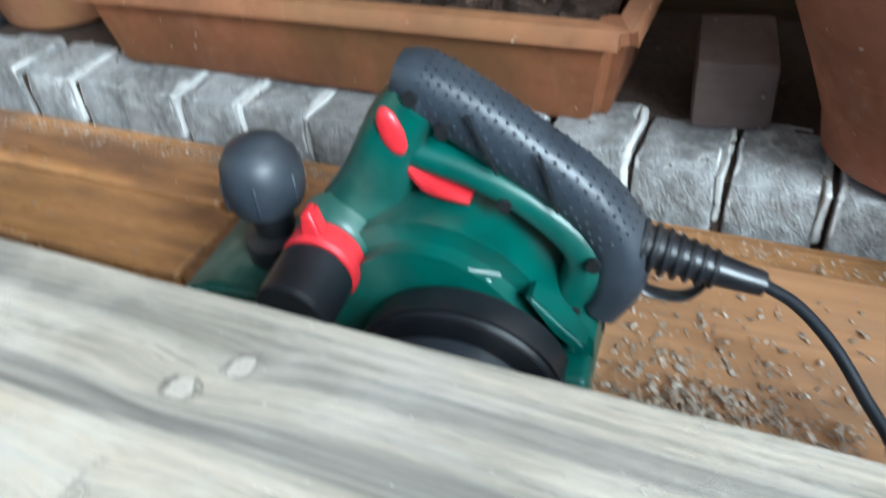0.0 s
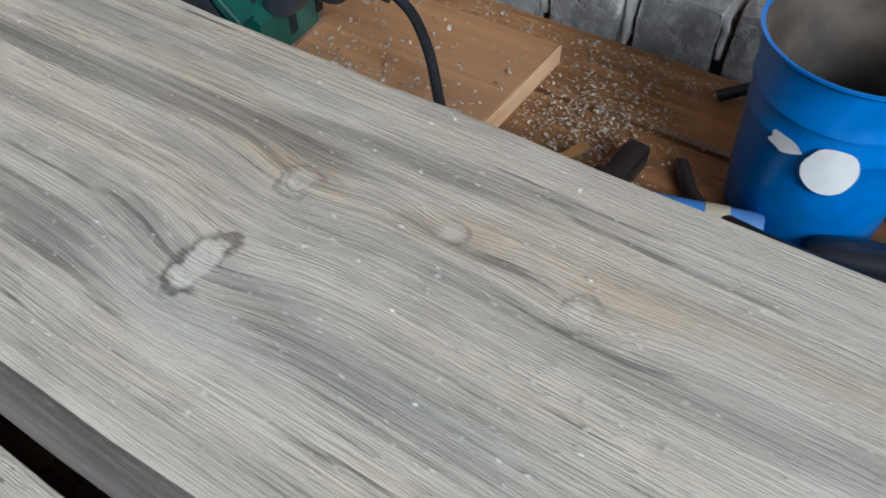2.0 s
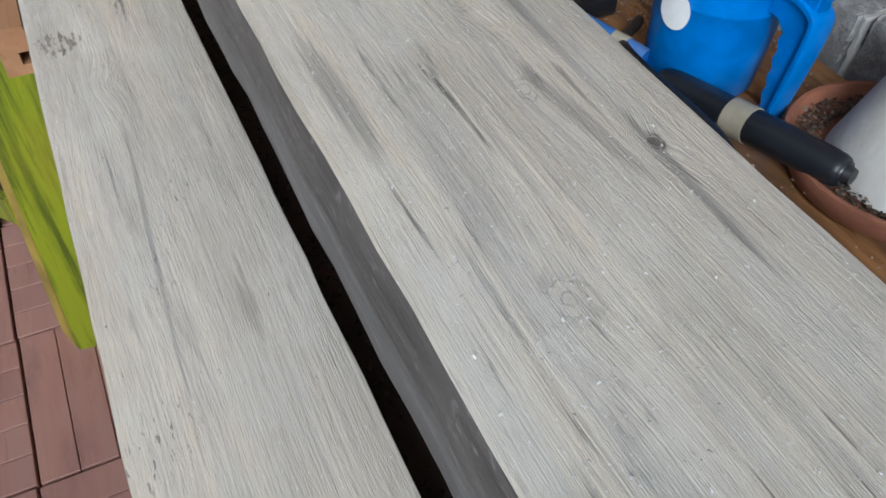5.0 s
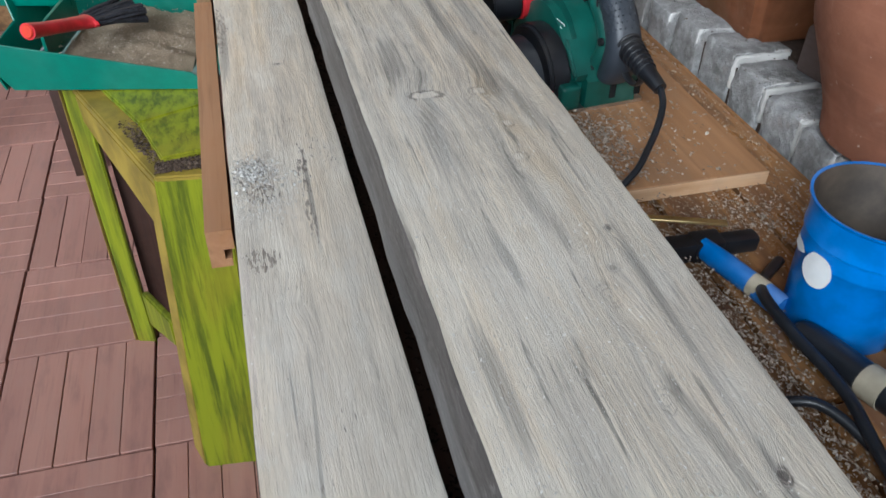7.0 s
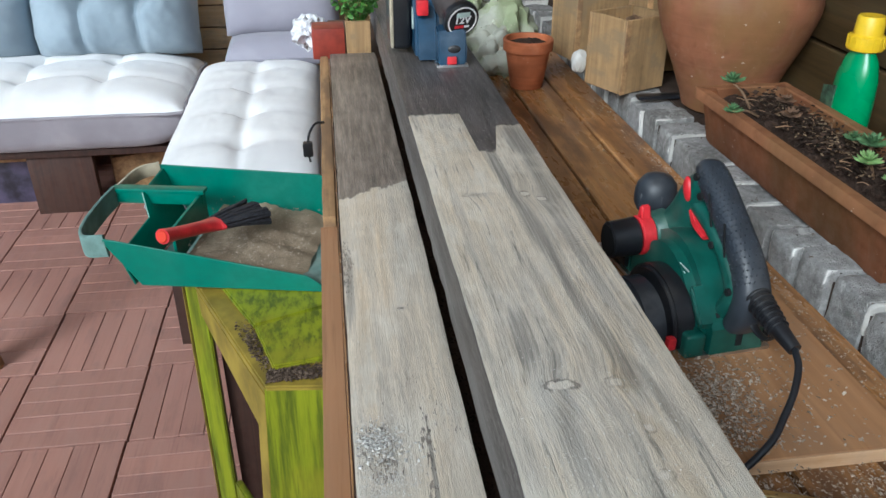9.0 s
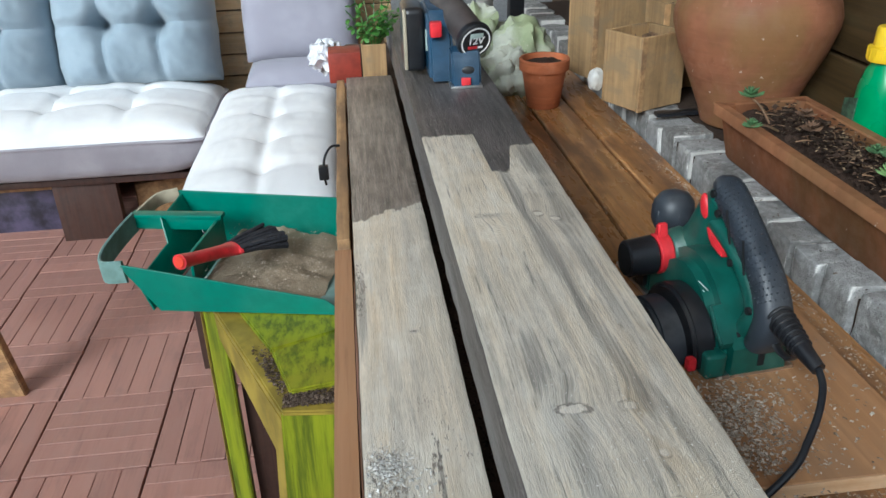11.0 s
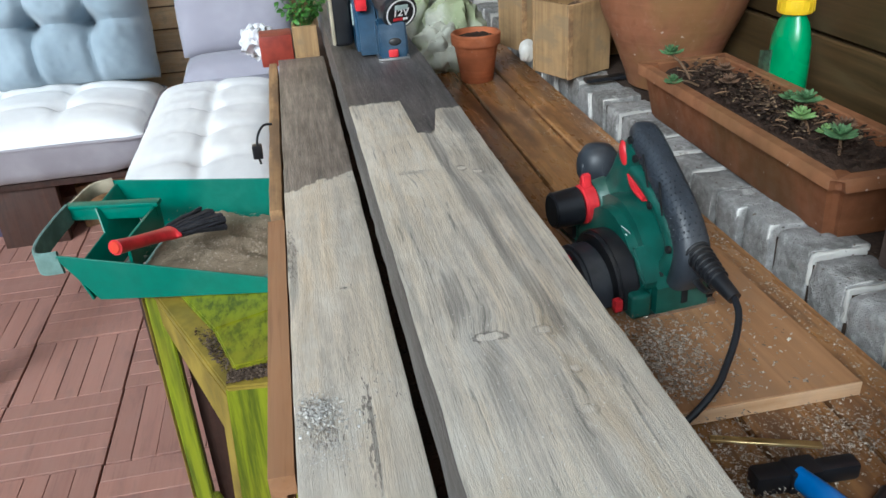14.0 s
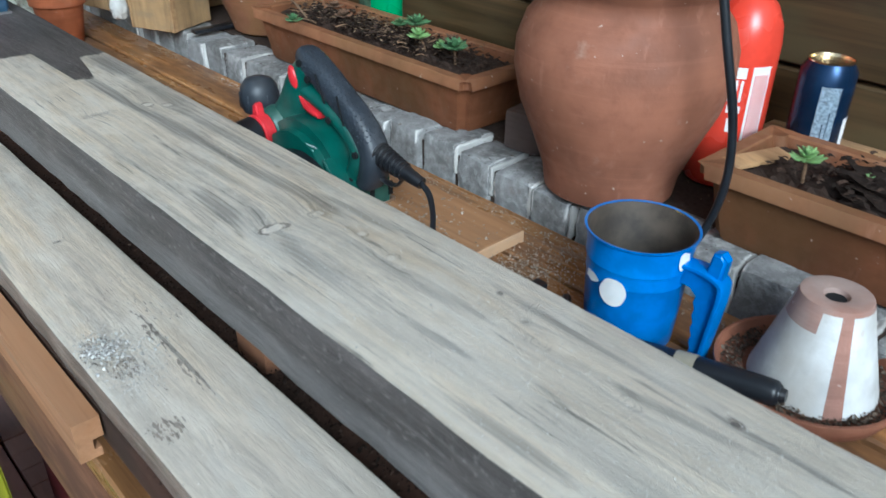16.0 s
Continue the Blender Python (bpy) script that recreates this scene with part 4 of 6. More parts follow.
    for k, (y, z) in enumerate(((-0.072, 0.146), (-0.108, 0.127))):
        part("grip_groove", L(place(box((-0.0198, -0.0007, -0.017), (-0.018, 0.0007, 0.019), 0), pose(0, y, z, -25 + 8 * k, 0, 0))), M_HOLE, grip, smooth=False)
    part("lock_button", L(place(blob((0, 0, 0), (0.0042, 0.0078, 0.0145), 0, 3), pose(-0.0192, -0.02, 0.151, -18, 0, 0))), M_RED, t, "red lock button")
    part("lock_button", L(place(blob((0, 0, 0), (0.0042, 0.0078, 0.0145), 0, 3), pose(0.0192, -0.02, 0.151, -18, 0, 0))), M_RED, t, "red lock button")
    part("trigger", L(sweep([(0, -0.024, 0.128), (0, -0.034, 0.116), (0, -0.047, 0.111), (0, -0.06, 0.108)], [(0.0165, 0.005), (0.016, 0.006), (0.016, 0.005), (0.0155, 0.0035)], 12, 5, square=0.4)), M_RED, t, "red trigger")
    for y, z, x in ((-0.033, 0.170, -0.0195), (-0.05, 0.154, -0.0215), (-0.082, 0.11, -0.0178), (0.033, 0.074, -0.0275), (-0.134, 0.08, -0.0218), (-0.123, 0.044, -0.0225)):
        part("screw_hole", L(cylinder((x + 0.003, y, z), (x - 0.0006, y, z), 0.0042, 0.0042, 16)), M_HOLE, t)
    # ribbed cord guard with its hanging hook
    guard = part("cord_guard", L(sweep([(0, -0.15, 0.083), (0, -0.17, 0.08), (0, -0.203, 0.071), (0.002, -0.227, 0.064)], [(0.013, 0.013), (0.0115, 0.0115), (0.009, 0.009), (0.007, 0.007)], 18, 6)), M_BLACK, t)
    for i in range(7):
        k = i / 6
        c = Vector((0, -0.158 - 0.041 * k, 0.0825 - 0.0105 * k))
        part("rib", L(cylinder(c + Vector((0, 0.0017, 0)), c - Vector((0, 0.0017, 0.0007)), 0.0152 - 0.004 * k, 0.0152 - 0.004 * k, 20, 0.001)), M_BLACK, guard)
    part("hanging_hook", L(sweep([(0, -0.148, 0.062), (0, -0.165, 0.05), (0, -0.185, 0.05), (0, -0.196, 0.062), (0, -0.197, 0.072)], [(0.005, 0.002)] * 5, 10, 6)), M_BLACK, guard)
    e = PM @ Vector((0.002, -0.227, 0.064))
    part("cord", sweep([e, e + Vector((-0.006, -0.02, -0.006)), e + Vector((-0.02, -0.042, -0.018)), e + Vector((-0.039, -0.062, -0.034)), e + Vector((-0.06, -0.08, -0.048)), e + Vector((-0.1, -0.094, -0.072)), e + Vector((-0.15, -0.1, -0.086))],
                       0.0037, 12, 8), M_CORD, t)
    return t


electric_planer((0.438, 0.838, PLY))


# ---- pots along the ledge ----
def soil_disc(at, r, seed, h=0.012, n=26):
    """A lumpy fill of earth."""
    bm = bmesh.new()
    rows = []
    for i in range(9):
        k = i / 8
        m = max(1, int(n * k))
        rows.append([bm.verts.new(Vector(at) + Vector((r * k * math.cos(2 * math.pi * j / m), r * k * math.sin(2 * math.pi * j / m), h * (1 - k * k) + 0.007 * noise.noise(Vector((r * k * 70 * math.cos(2 * math.pi * j / m) + seed, r * k * 70 * math.sin(2 * math.pi * j / m), seed)))))) for j in range(n if i else 1)] if i == 0 else
                    [bm.verts.new(Vector(at) + Vector((r * k * math.cos(2 * math.pi * j / n), r * k * math.sin(2 * math.pi * j / n), h * (1 - k * k) + 0.008 * noise.noise(Vector((r * k * 70 * math.cos(2 * math.pi * j / n) + seed, r * k * 70 * math.sin(2 * math.pi * j / n), seed)))))) for j in range(n)])
    for j in range(n):
        bm.faces.new((rows[0][0], rows[1][j], rows[1][(j + 1) % n]))
    for a, b in zip(rows[1:], rows[2:]):
        for j in range(n):
            bm.faces.new((a[j], b[j], b[(j + 1) % n], a[(j + 1) % n]))
    return bm


def urn(at, profile, mat, label, r_soil, z_soil):
    t = thing("urn", at, label, "plant pot", "terracotta urns")
    part("urn_body", lathe(profile, 64, at), mat, t)
    part("soil", soil_disc((at[0], at[1], at[2] + z_soil), r_soil, at[1] * 9), M_SOIL, t, "dark soil")
    return t


urn((0.690, 0.505, LEDGE), [(0, 0), (0.078, 0), (0.085, 0.004), (0.089, 0.03), (0.106, 0.075), (0.125, 0.12), (0.135, 0.165), (0.134, 0.195), (0.124, 0.225), (0.112, 0.24), (0.109, 0.25), (0.113, 0.262),
                           (0.123, 0.27), (0.1255, 0.277), (0.123, 0.283), (0.113, 0.283), (0.105, 0.277), (0.102, 0.26), (0.105, 0.24), (0.11, 0.22)], M_TERRA, "big orange terracotta urn with flared rim on the cobbles", 0.112, 0.225)
urn((0.782, 1.475, LEDGE), [(0, 0), (0.074, 0), (0.08, 0.004), (0.088, 0.03), (0.112, 0.09), (0.138, 0.15), (0.151, 0.195), (0.152, 0.215), (0.146, 0.24), (0.135, 0.256), (0.132, 0.268), (0.137, 0.279),
                           (0.143, 0.284), (0.139, 0.289), (0.127, 0.286), (0.122, 0.272), (0.124, 0.25), (0.13, 0.235)], M_TERRA_OLD, "large weathered terracotta urn with mossy stains behind the trough", 0.132, 0.245)


def trough(at, length, depth, h, label, name="planter_trough"):
    """A long clay trough with a rolled rim, filled with soil. at: front left corner seen from the room, y towards the camera end."""
    x0, y0, z0 = at
    t = thing(name, (x0 + depth / 2, y0 + length / 2, z0), label, "planter", "clay troughs")

    def shell(i, z, grow):
        return [(x0 + i - grow, y0 + i - grow * 1.2, z), (x0 + depth - i + grow, y0 + i - grow * 1.2, z), (x0 + depth - i + grow, y0 + length - i + grow * 1.2, z), (x0 + i - grow, y0 + length - i + grow * 1.2, z)]

    bm = bmesh.new()
    levels = [shell(0.004, z0, 0), shell(0.0, z0 + 0.006, 0), shell(0, z0 + h - 0.022, 0.010), shell(0, z0 + h - 0.018, 0.02), shell(0, z0 + h - 0.003, 0.021), shell(0.002, z0 + h, 0.021),
              shell(0.017, z0 + h, 0.02), shell(0.02, z0 + h - 0.004, 0.02), shell(0.02, z0 + h - 0.04, 0.012)]
    loops = [[bm.verts.new(p) for p in lv] for lv in levels]
    bm.faces.new(loops[0][::-1])
    for a, b in zip(loops, loops[1:]):
        for i in range(4):
            f = bm.faces.new((a[i], a[(i + 1) % 4], b[(i + 1) % 4], b[i]))
            f.material_index = 1 if a is loops[3] or a is loops[4] or a is loops[5] or a is loops[6] else 0
    corners = [e for e in bm.edges if abs(e.verts[0].co.z - e.verts[1].co.z) > 0.004 and (e.verts[0].co - e.verts[1].co).xy.length < 0.03]
    bmesh.ops.bevel(bm, geom=corners, offset=0.012, segments=3, affect="EDGES", clamp_overlap=True)
    part("trough", bm, [M_TROUGH, M_TROUGH_RIM], t)
    bm = bmesh.new()
    bmesh.ops.create_grid(bm, x_segments=20, y_segments=60, size=0.5, matrix=Matrix.Translation((x0 + depth / 2, y0 + length / 2, z0 + h - 0.02)) @ Matrix.Diagonal((depth - 0.012, length - 0.012, 1, 1)))
    for v in bm.verts:
        v.co.z += 0.012 * noise.noise(v.co * 25) + 0.009 * noise.noise(v.co * 80) + 0.006
    part("soil", bm, M_SOIL, t, "crumbly dark soil", smooth=False)
    return t


trough((0.662, 0.757, LEDGE), 0.535, 0.135, 0.094, "long brown clay trough with succulents in dark soil")
trough((0.664, -0.22, LEDGE), 0.555, 0.135, 0.096, "brown clay trough with dark soil and a pale rosette")


def rosette(at, r, mat, label, seed, layers=3, stem=None):
    t = thing("succulent", at if stem is None else stem, label, "succulent", "succulents")
    rg = random.Random(seed)
    if stem is not None:
        part("stem", sweep([stem, (Vector(stem) + Vector(at)) / 2 + Vector((0, 0, 0.006)), at], 0.002, 8, 5), M_TWIG, t)
    for l in range(layers):
        n = 13 - 3 * l
        for i in range(n):
            a = 360 / n * i + 23 * l + rg.uniform(-8, 8)
            ln = r * (1 - 0.27 * l) * rg.uniform(0.85, 1.1)
            bm = blob((0, 0, 0), (ln * 0.5, ln * 0.16, ln * 0.07), 0.05, 2)
            for v in bm.verts:
                v.co.x += ln * 0.5
                v.co.y *= 1.15 - 0.75 * max(0.0, v.co.x / ln - 0.45)
                v.co.z += 0.12 * v.co.x * v.co.x / ln
            part("leaf", place(bm, Matrix.Translation(Vector(at) + Vector((0, 0, 0.004 * l))) @ pose(0, 0, 0, 0, -12 - 22 * l, a)), mat, t)


for x, y, z, r, mt, sd, st in ((0.668, 1.235, 0.925, 0.024, M_LEAF, 1, (0.69, 1.2, 0.888)), (0.645, 1.175, 0.893, 0.018, M_LEAF, 2, (0.69, 1.17, 0.885)), (0.70, 0.90, 0.912, 0.022, M_LEAFPALE, 3, (0.72, 0.905, 0.885)),
                               (0.735, 0.945, 0.918, 0.026, M_LEAF, 4, (0.73, 0.94, 0.885)), (0.705, 0.822, 0.91, 0.026, M_LEAF, 5, (0.71, 0.825, 0.885)), (0.745, 1.0, 0.905, 0.016, M_LEAF, 6, None),
                               (0.71, 0.86, 0.903, 0.014, M_LEAFPALE, 7, None)):
    rosette((x, y, z), r, mt, "small green succulent rosette growing in the trough", sd, stem=st)
for x, y, r, sd in ((0.715, 1.12, 0.02, 21), (0.755, 0.88, 0.018, 24), (0.745, 1.19, 0.018, 26)):
    rosette((x, y, 0.9), r, M_DRYLEAF, "dried reddish-brown succulent rosette in the trough", sd, 2)
rosette((0.70, 0.262, 0.912), 0.021, M_LEAFPALE, "pale green succulent rosette in dark soil", 8, stem=(0.705, 0.262, 0.885))
rosette((0.72, 0.20, 0.903), 0.01, M_LEAFPALE, "tiny pale green sprout in dark soil", 9, 2)
# dry twigs and crumbs on the soil
twigs = []
rg = random.Random(12)
for _ in range(34):
    c = Vector((0.73 + rg.uniform(-0.045, 0.045), rg.uniform(0.8, 1.26), 0.89 + rg.uniform(0, 0.006)))
    d = Vector((rg.uniform(-1, 1), rg.uniform(-1, 1), rg.uniform(-0.1, 0.35))) * rg.uniform(0.01, 0.032)
    twigs.append(sweep([c - d, c + Vector((0, 0, 0.003)), c + d], rg.uniform(0.0005, 0.0012), 5, 3))
tw = new("dry_twigs", mesh_from(merge(*twigs), "dry_twigs", M_TWIG))
tagged(tw, "dry brown twigs lying on the soil", "twigs", kind="stuff")
chips("soil_crumbs", [(1600, 0.73, 1.02, 0.03, 0.13, lambda x, y, r: 0.886 + r.uniform(0, 0.012) if 0.675 < x < 0.785 and 0.775 < y < 1.275 else None),
                      (700, 0.735, 0.12, 0.03, 0.1, lambda x, y, r: 0.888 + r.uniform(0, 0.022) * (1 if y < 0.24 else 0.3) if 0.675 < x < 0.79 and -0.2 < y < 0.31 else None)], 21, "crumbs of dark soil in the troughs", M_SOIL, (0.006, 0.014))
chips("soil_straw", [(420, 0.73, 1.05, 0.028, 0.12, lambda x, y, r: 0.893 + r.uniform(0, 0.010) if 0.678 < x < 0.782 and 0.78 < y < 1.27 else None)], 22, "straw-coloured shavings lying on the trough's soil", M_STRAW, (0.003, 0.009))
heap = blob((0.735, 0.13, 0.888), (0.05, 0.11, 0.028), 0.2, 4, 30, 3.0)
single("soil_mound", heap, M_SOIL, (0.735, 0.13, 0.885), "heap of dark crumbly soil in the trough", "soil", smooth=False)
single("clay_shard", place(box((-0.05, -0.012, 0), (0.05, 0.012, 0.006), 0.002), pose(0.72, 0.325, 0.886, 8, 4, -12)), M_RAIL, (0.72, 0.325, 0.884), "pale wooden plant label lying in the trough", "plant label")


def flower_pot(at, r0, r1, h, mat, label, rim=0.018, flip=False, soil=True):
    t = thing("flower_pot", at, label, "flower pot", "flower pots")
    prof = [(0, 0), (r0 - 0.002, 0), (r0, 0.002), (r1 - 0.006, h - rim - 0.001), (r1, h - rim), (r1 + 0.001, h - 0.002), (r1 - 0.001, h), (r1 - 0.006, h), (r1 - 0.009, h - 0.014), (r0 - 0.004, 0.006)]
    part("pot", lathe(prof, 48, at), mat, t)
    if soil:
        part("soil", soil_disc((at[0], at[1], at[2] + h - 0.014), r1 - 0.008, 4, 0.008), M_SOIL, t, "dry dark soil")
    return t


flower_pot((0.457, 1.818, BENCH), 0.0385, 0.058, 0.115, M_TERRA_NEW, "small bright terracotta pot with dry soil", 0.026)

# upturned pot, whitewashed but for a bare stripe, in a clay saucer
inv = thing("upturned_pot", (0.545, 0.146, BENCH + 0.018), "upturned clay pot with flaking white paint and bare stripe", "flower pot")
c0 = Vector((0.545, 0.146, BENCH + 0.016))
prof = [(0.060, 0), (0.0595, 0.003), (0.039, 0.074), (0.0335, 0.094), (0.032, 0.0985), (0.028, 0.1), (0.012, 0.097), (0.0105, 0.092), (0.0, 0.088)]
n = 64
bm = bmesh.new()
rows = []
for r, z in prof:
    rows.append([bm.verts.new(c0 + Vector((r * math.cos(2 * math.pi * i / n), r * math.sin(2 * math.pi * i / n), z))) for i in range(n)] if r else [bm.verts.new(c0 + Vector((0, 0, z)))])
for k, (a, b) in enumerate(zip(rows, rows[1:])):
    for i in range(n):
        j = (i + 1) % n
        f = bm.faces.new((a[i], a[j], b[j], b[i])) if len(b) > 1 else bm.faces.new((a[i], a[j], b[0]))
        ang = 360 * (i + 0.5) / n
        bare = 212 < ang < 228 or k == 2 and 118 < ang < 188
        f.material_index = 0 if k < 3 and not bare else 1
part("pot", bm, [M_WHITEWASH, M_TERRA_PALE], inv)
part("drain_hole", cylinder(c0 + Vector((0, 0, 0.0925)), c0 + Vector((0, 0, 0.0935)), 0.0095), M_HOLE, inv)
dish = thing("clay_saucer", (0.545, 0.152, BENCH), "round terracotta saucer strewn with shavings", "saucer")
part("saucer", lathe([(0, 0), (0.074, 0), (0.079, 0.004), (0.088, 0.024), (0.0875, 0.027), (0.084, 0.027), (0.078, 0.012), (0, 0.010)], 56, (0.545, 0.152, BENCH)), M_TERRA, dish)
small = thing("upright_cobble", (0.70, 0.66, LEDGE), "loose dark cobble lying on the ledge", "cobble")
part("stone", place(box((-0.05, -0.032, 0), (0.05, 0.032, 0.06), 0.007, 2), pose(0.735, 0.665, LEDGE - 0.003, 0, 0, 8)), M_DARKSTONE, small)


# ---- blue measuring jug ----
def jug(at, turn):
    t = thing("jug", at, "blue plastic jug with paint splashes and ribbed handle", "jug")
    h = 0.135
    SQ = Matrix.Translation(at) @ Matrix.Diagonal((0.89, 0.89, 0.95, 1))
    part("body", lathe([(0, 0), (0.0505, 0), (0.053, 0.003), (0.0565, 0.05), (0.0578, 0.082), (0.0588, 0.0835), (0.0586, 0.0865), (0.0582, 0.0875), (0.0594, 0.1005), (0.0606, 0.1015), (0.0606, 0.1045), (0.0598, 0.106), (0.0622, h - 0.004), (0.0655, h - 0.001), (0.0655, h + 0.0005), (0.0625, h)], 64, at, m=SQ), M_BLUE, t)
    part("lining", lathe([(0.0624, h - 0.0004), (0.0592, h - 0.004), (0.0515, 0.02), (0.047, 0.006), (0, 0.005)], 64, at, m=SQ), M_JUGIN, t, "dark brown inside")
    R = Matrix.Translation(at) @ Matrix.Diagonal((0.92, 0.92, 0.95, 1)) @ pose(0, 0, 0, 0, 0, turn)
    OUT = R @ pose(0, 0, 0, 0, 0, -90)
    web = [(0.05, 0.112), (0.078, 0.113), (0.1, 0.108), (0.104, 0.1), (0.101, 0.06), (0.094, 0.001), (0.081, 0.001)]
    web += [(0.0795 - 0.0006 * k + (0.0026 if k % 2 else 0), 0.01 + 0.008 * k) for k in range(10)]
    web += [(0.068, 0.089), (0.06, 0.09), (0.05, 0.086)]
    handle = part("handle", place(prism(web, -0.0045, 0.0045, 0.0012, 1), OUT), M_BLUE, t)
    part("flange", place(sweep([(0.05, 0, 0.113), (0.08, 0, 0.1145), (0.099, 0, 0.110), (0.1045, 0, 0.099), (0.1015, 0, 0.06), (0.0945, 0, 0.0025)], [(0.012, 0.0028), (0.012, 0.003), (0.0125, 0.003), (0.0125, 0.003), (0.012, 0.003), (0.0105, 0.0028)], 16, 6, side=(0, 1, 0), square=0.6), R), M_BLUE, handle)
    part("thumb_rest", place(prism([(0.082, 0.110), (0.101, 0.108), (0.104, 0.134), (0.097, 0.141), (0.088, 0.139)], -0.0085, 0.0085, 0.003), OUT), M_BLUE, handle)

    def patch(a0, w, z, hgt, r, mat, label, lumps=0.12, seed=1):
        bm = bmesh.new()
        ring = []
        r, z, hgt = r * 0.89, z * 0.95, hgt * 0.95
        c = bm.verts.new(Vector(at) + Vector((r * math.cos(a0), r * math.sin(a0), z)))
        for i in range(28):
            q = 2 * math.pi * i / 28
            k = 1 + lumps * noise.noise(Vector((math.cos(q) * 1.5, math.sin(q) * 1.5, seed)))
            a, zz = a0 + w * k * math.cos(q), z + hgt * k * math.sin(q)
            ring.append(bm.verts.new(Vector(at) + Vector((r * math.cos(a), r * math.sin(a), zz))))
        for i in range(28):
            bm.faces.new((c, ring[i], ring[(i + 1) % 28]))
        part("paint_splash", bm, mat, t, label)

    patch(math.radians(190), 0.27, 0.079, 0.0165, 0.0612, M_WHITE, "round white paint spot")
    patch(math.radians(160), 0.2, 0.086, 0.005, 0.0616, M_WHITE, "white paint smear", 0.6, 5)
    patch(math.radians(turn - 8), 0.17, 0.119, 0.010, 0.0624, M_WHITE, "white paint smear", 0.4, 8)
    patch(math.radians(345), 0.35, 0.1305, 0.004, 0.0618, M_MUSTARD, "yellow paint smear inside", 0.8, 4)
    patch(math.radians(40), 0.3, 0.126, 0.006, 0.0605, M_BLUE, "blue paint run inside", 0.9, 7)
    return t


jug((0.498, 0.327, BENCH), -88)

# ---- tools and cords on the bench ----
ham = thing("hammer", (0.43, 0.43, BENCH), "hammer with dark head and worn blue handle", "hammer")
m = pose(0.428, 0.434, BENCH + 0.014, 0, 0, -3)
head = part("head", place(merge(box((-0.048, -0.010, -0.012), (0.012, 0.010, 0.010), 0.004), box((0.012, -0.0085, -0.0095), (0.05, 0.0085, 0.0085), 0.004), box((-0.018, -0.012, -0.012), (0.012, 0.012, 0.011), 0.003)), m), M_BLACK, ham, "dark iron head, chipped")
part("handle", sweep([(0.419, 0.43, BENCH + 0.016), (0.427, 0.405, BENCH + 0.016), (0.437, 0.375, BENCH + 0.015), (0.449, 0.34, BENCH + 0.013)], [(0.0085, 0.011), (0.0095, 0.012), (0.0095, 0.012), (0.011, 0.0115)], 16, 6), M_BLUE, ham, "blue handle")
part("worn_band", sweep([(0.4375, 0.373, BENCH + 0.0152), (0.4425, 0.359, BENCH + 0.0146)], [(0.0098, 0.0123), (0.0098, 0.0123)], 16, 2), M_TAPE, ham, "grey worn band")
single("brass_strip", place(box((-0.05, -0.004, 0), (0.05, 0.004, 0.003), 0.0006, 1), pose(0.42, 0.481, BENCH + 0.010, 0, 0, -20)), M_BRASS, (0.42, 0.481, BENCH + 0.009), "thin shiny brass strip lying on chips", "metal strip")
rod = thing("cable_coupling", (0.455, 0.24, BENCH), "black cable coupling with beige tape band", "cable coupling")
a, b = Vector((0.443, 0.312, BENCH + 0.015)), Vector((0.474, 0.146, BENCH + 0.036))
part("barrel", sweep([a, a.lerp(b, 0.08), a.lerp(b, 0.45), a.lerp(b, 0.92), b], [(0.008, 0.008), (0.0135, 0.0135), (0.014, 0.014), (0.013, 0.013), (0.009, 0.009)], 20, 5), M_CORD, rod)
part("tape_band", sweep([a.lerp(b, 0.42), a.lerp(b, 0.54)], [(0.0148, 0.0148)] * 2, 20, 2), M_TAPE, rod, "beige tape")
part("tip", sweep([a.lerp(b, 0.96), a.lerp(b, 1.03)], [(0.009, 0.009), (0.006, 0.006)], 12, 2), M_BLACK, rod)
cb = thing("extension_cord", (0.41, 0.2, BENCH), "black extension cord with a red grip, lying along the timber", "power cord")
part("cord", sweep([(0.49, 0.405, BENCH + 0.006), (0.458, 0.382, BENCH + 0.008), (0.43, 0.345, BENCH + 0.026), (0.428, 0.30, BENCH + 0.026), (0.432, 0.235, BENCH + 0.024), (0.42, 0.165, BENCH + 0.02), (0.42, 0.06, BENCH + 0.012), (0.48, -0.1, BENCH + 0.006), (0.52, -0.3, BENCH + 0.006)], 0.0052, 12, 8), M_CORD, cb)
part("second_strand", sweep([(0.315, 0.271, BENCH + 0.006), (0.363, 0.248, BENCH + 0.012), (0.41, 0.229, BENCH + 0.02), (0.434, 0.157, BENCH + 0.008), (0.439, 0.043, BENCH + 0.006)], 0.0045, 10, 8), M_CORD, cb)
part("red_grip", sweep([(0.412, 0.143, BENCH + 0.021), (0.416, 0.10, BENCH + 0.017), (0.43, 0.043, BENCH + 0.013)], [(0.009, 0.009), (0.012, 0.012), (0.012, 0.012)], 14, 6), M_RED, cb, "red rubber grip")
hang = thing("power_cord", (0.62, 0.36, LEDGE), "black cord hanging down past the urn to the bench", "power cord")
part("cord", sweep([(0.57, 0.47, 1.75), (0.585, 0.405, 1.35), (0.6, 0.338, 1.08), (0.612, 0.31, 0.96), (0.615, 0.308, 0.88), (0.602, 0.325, 0.815), (0.592, 0.36, 0.785), (0.575, 0.41, BENCH + 0.006)], 0.0047, 12, 10), M_CORD, hang)
single("wood_strip", place(box((-0.012, -0.35, 0), (0.012, 0.35, 0.012), 0.002), pose(0.37, -0.03, BENCH + 0.001, 0, 0, 3)), M_DARKWOOD, (0.385, -0.03, BENCH), "dark thin wooden strip on the bench", "batten")

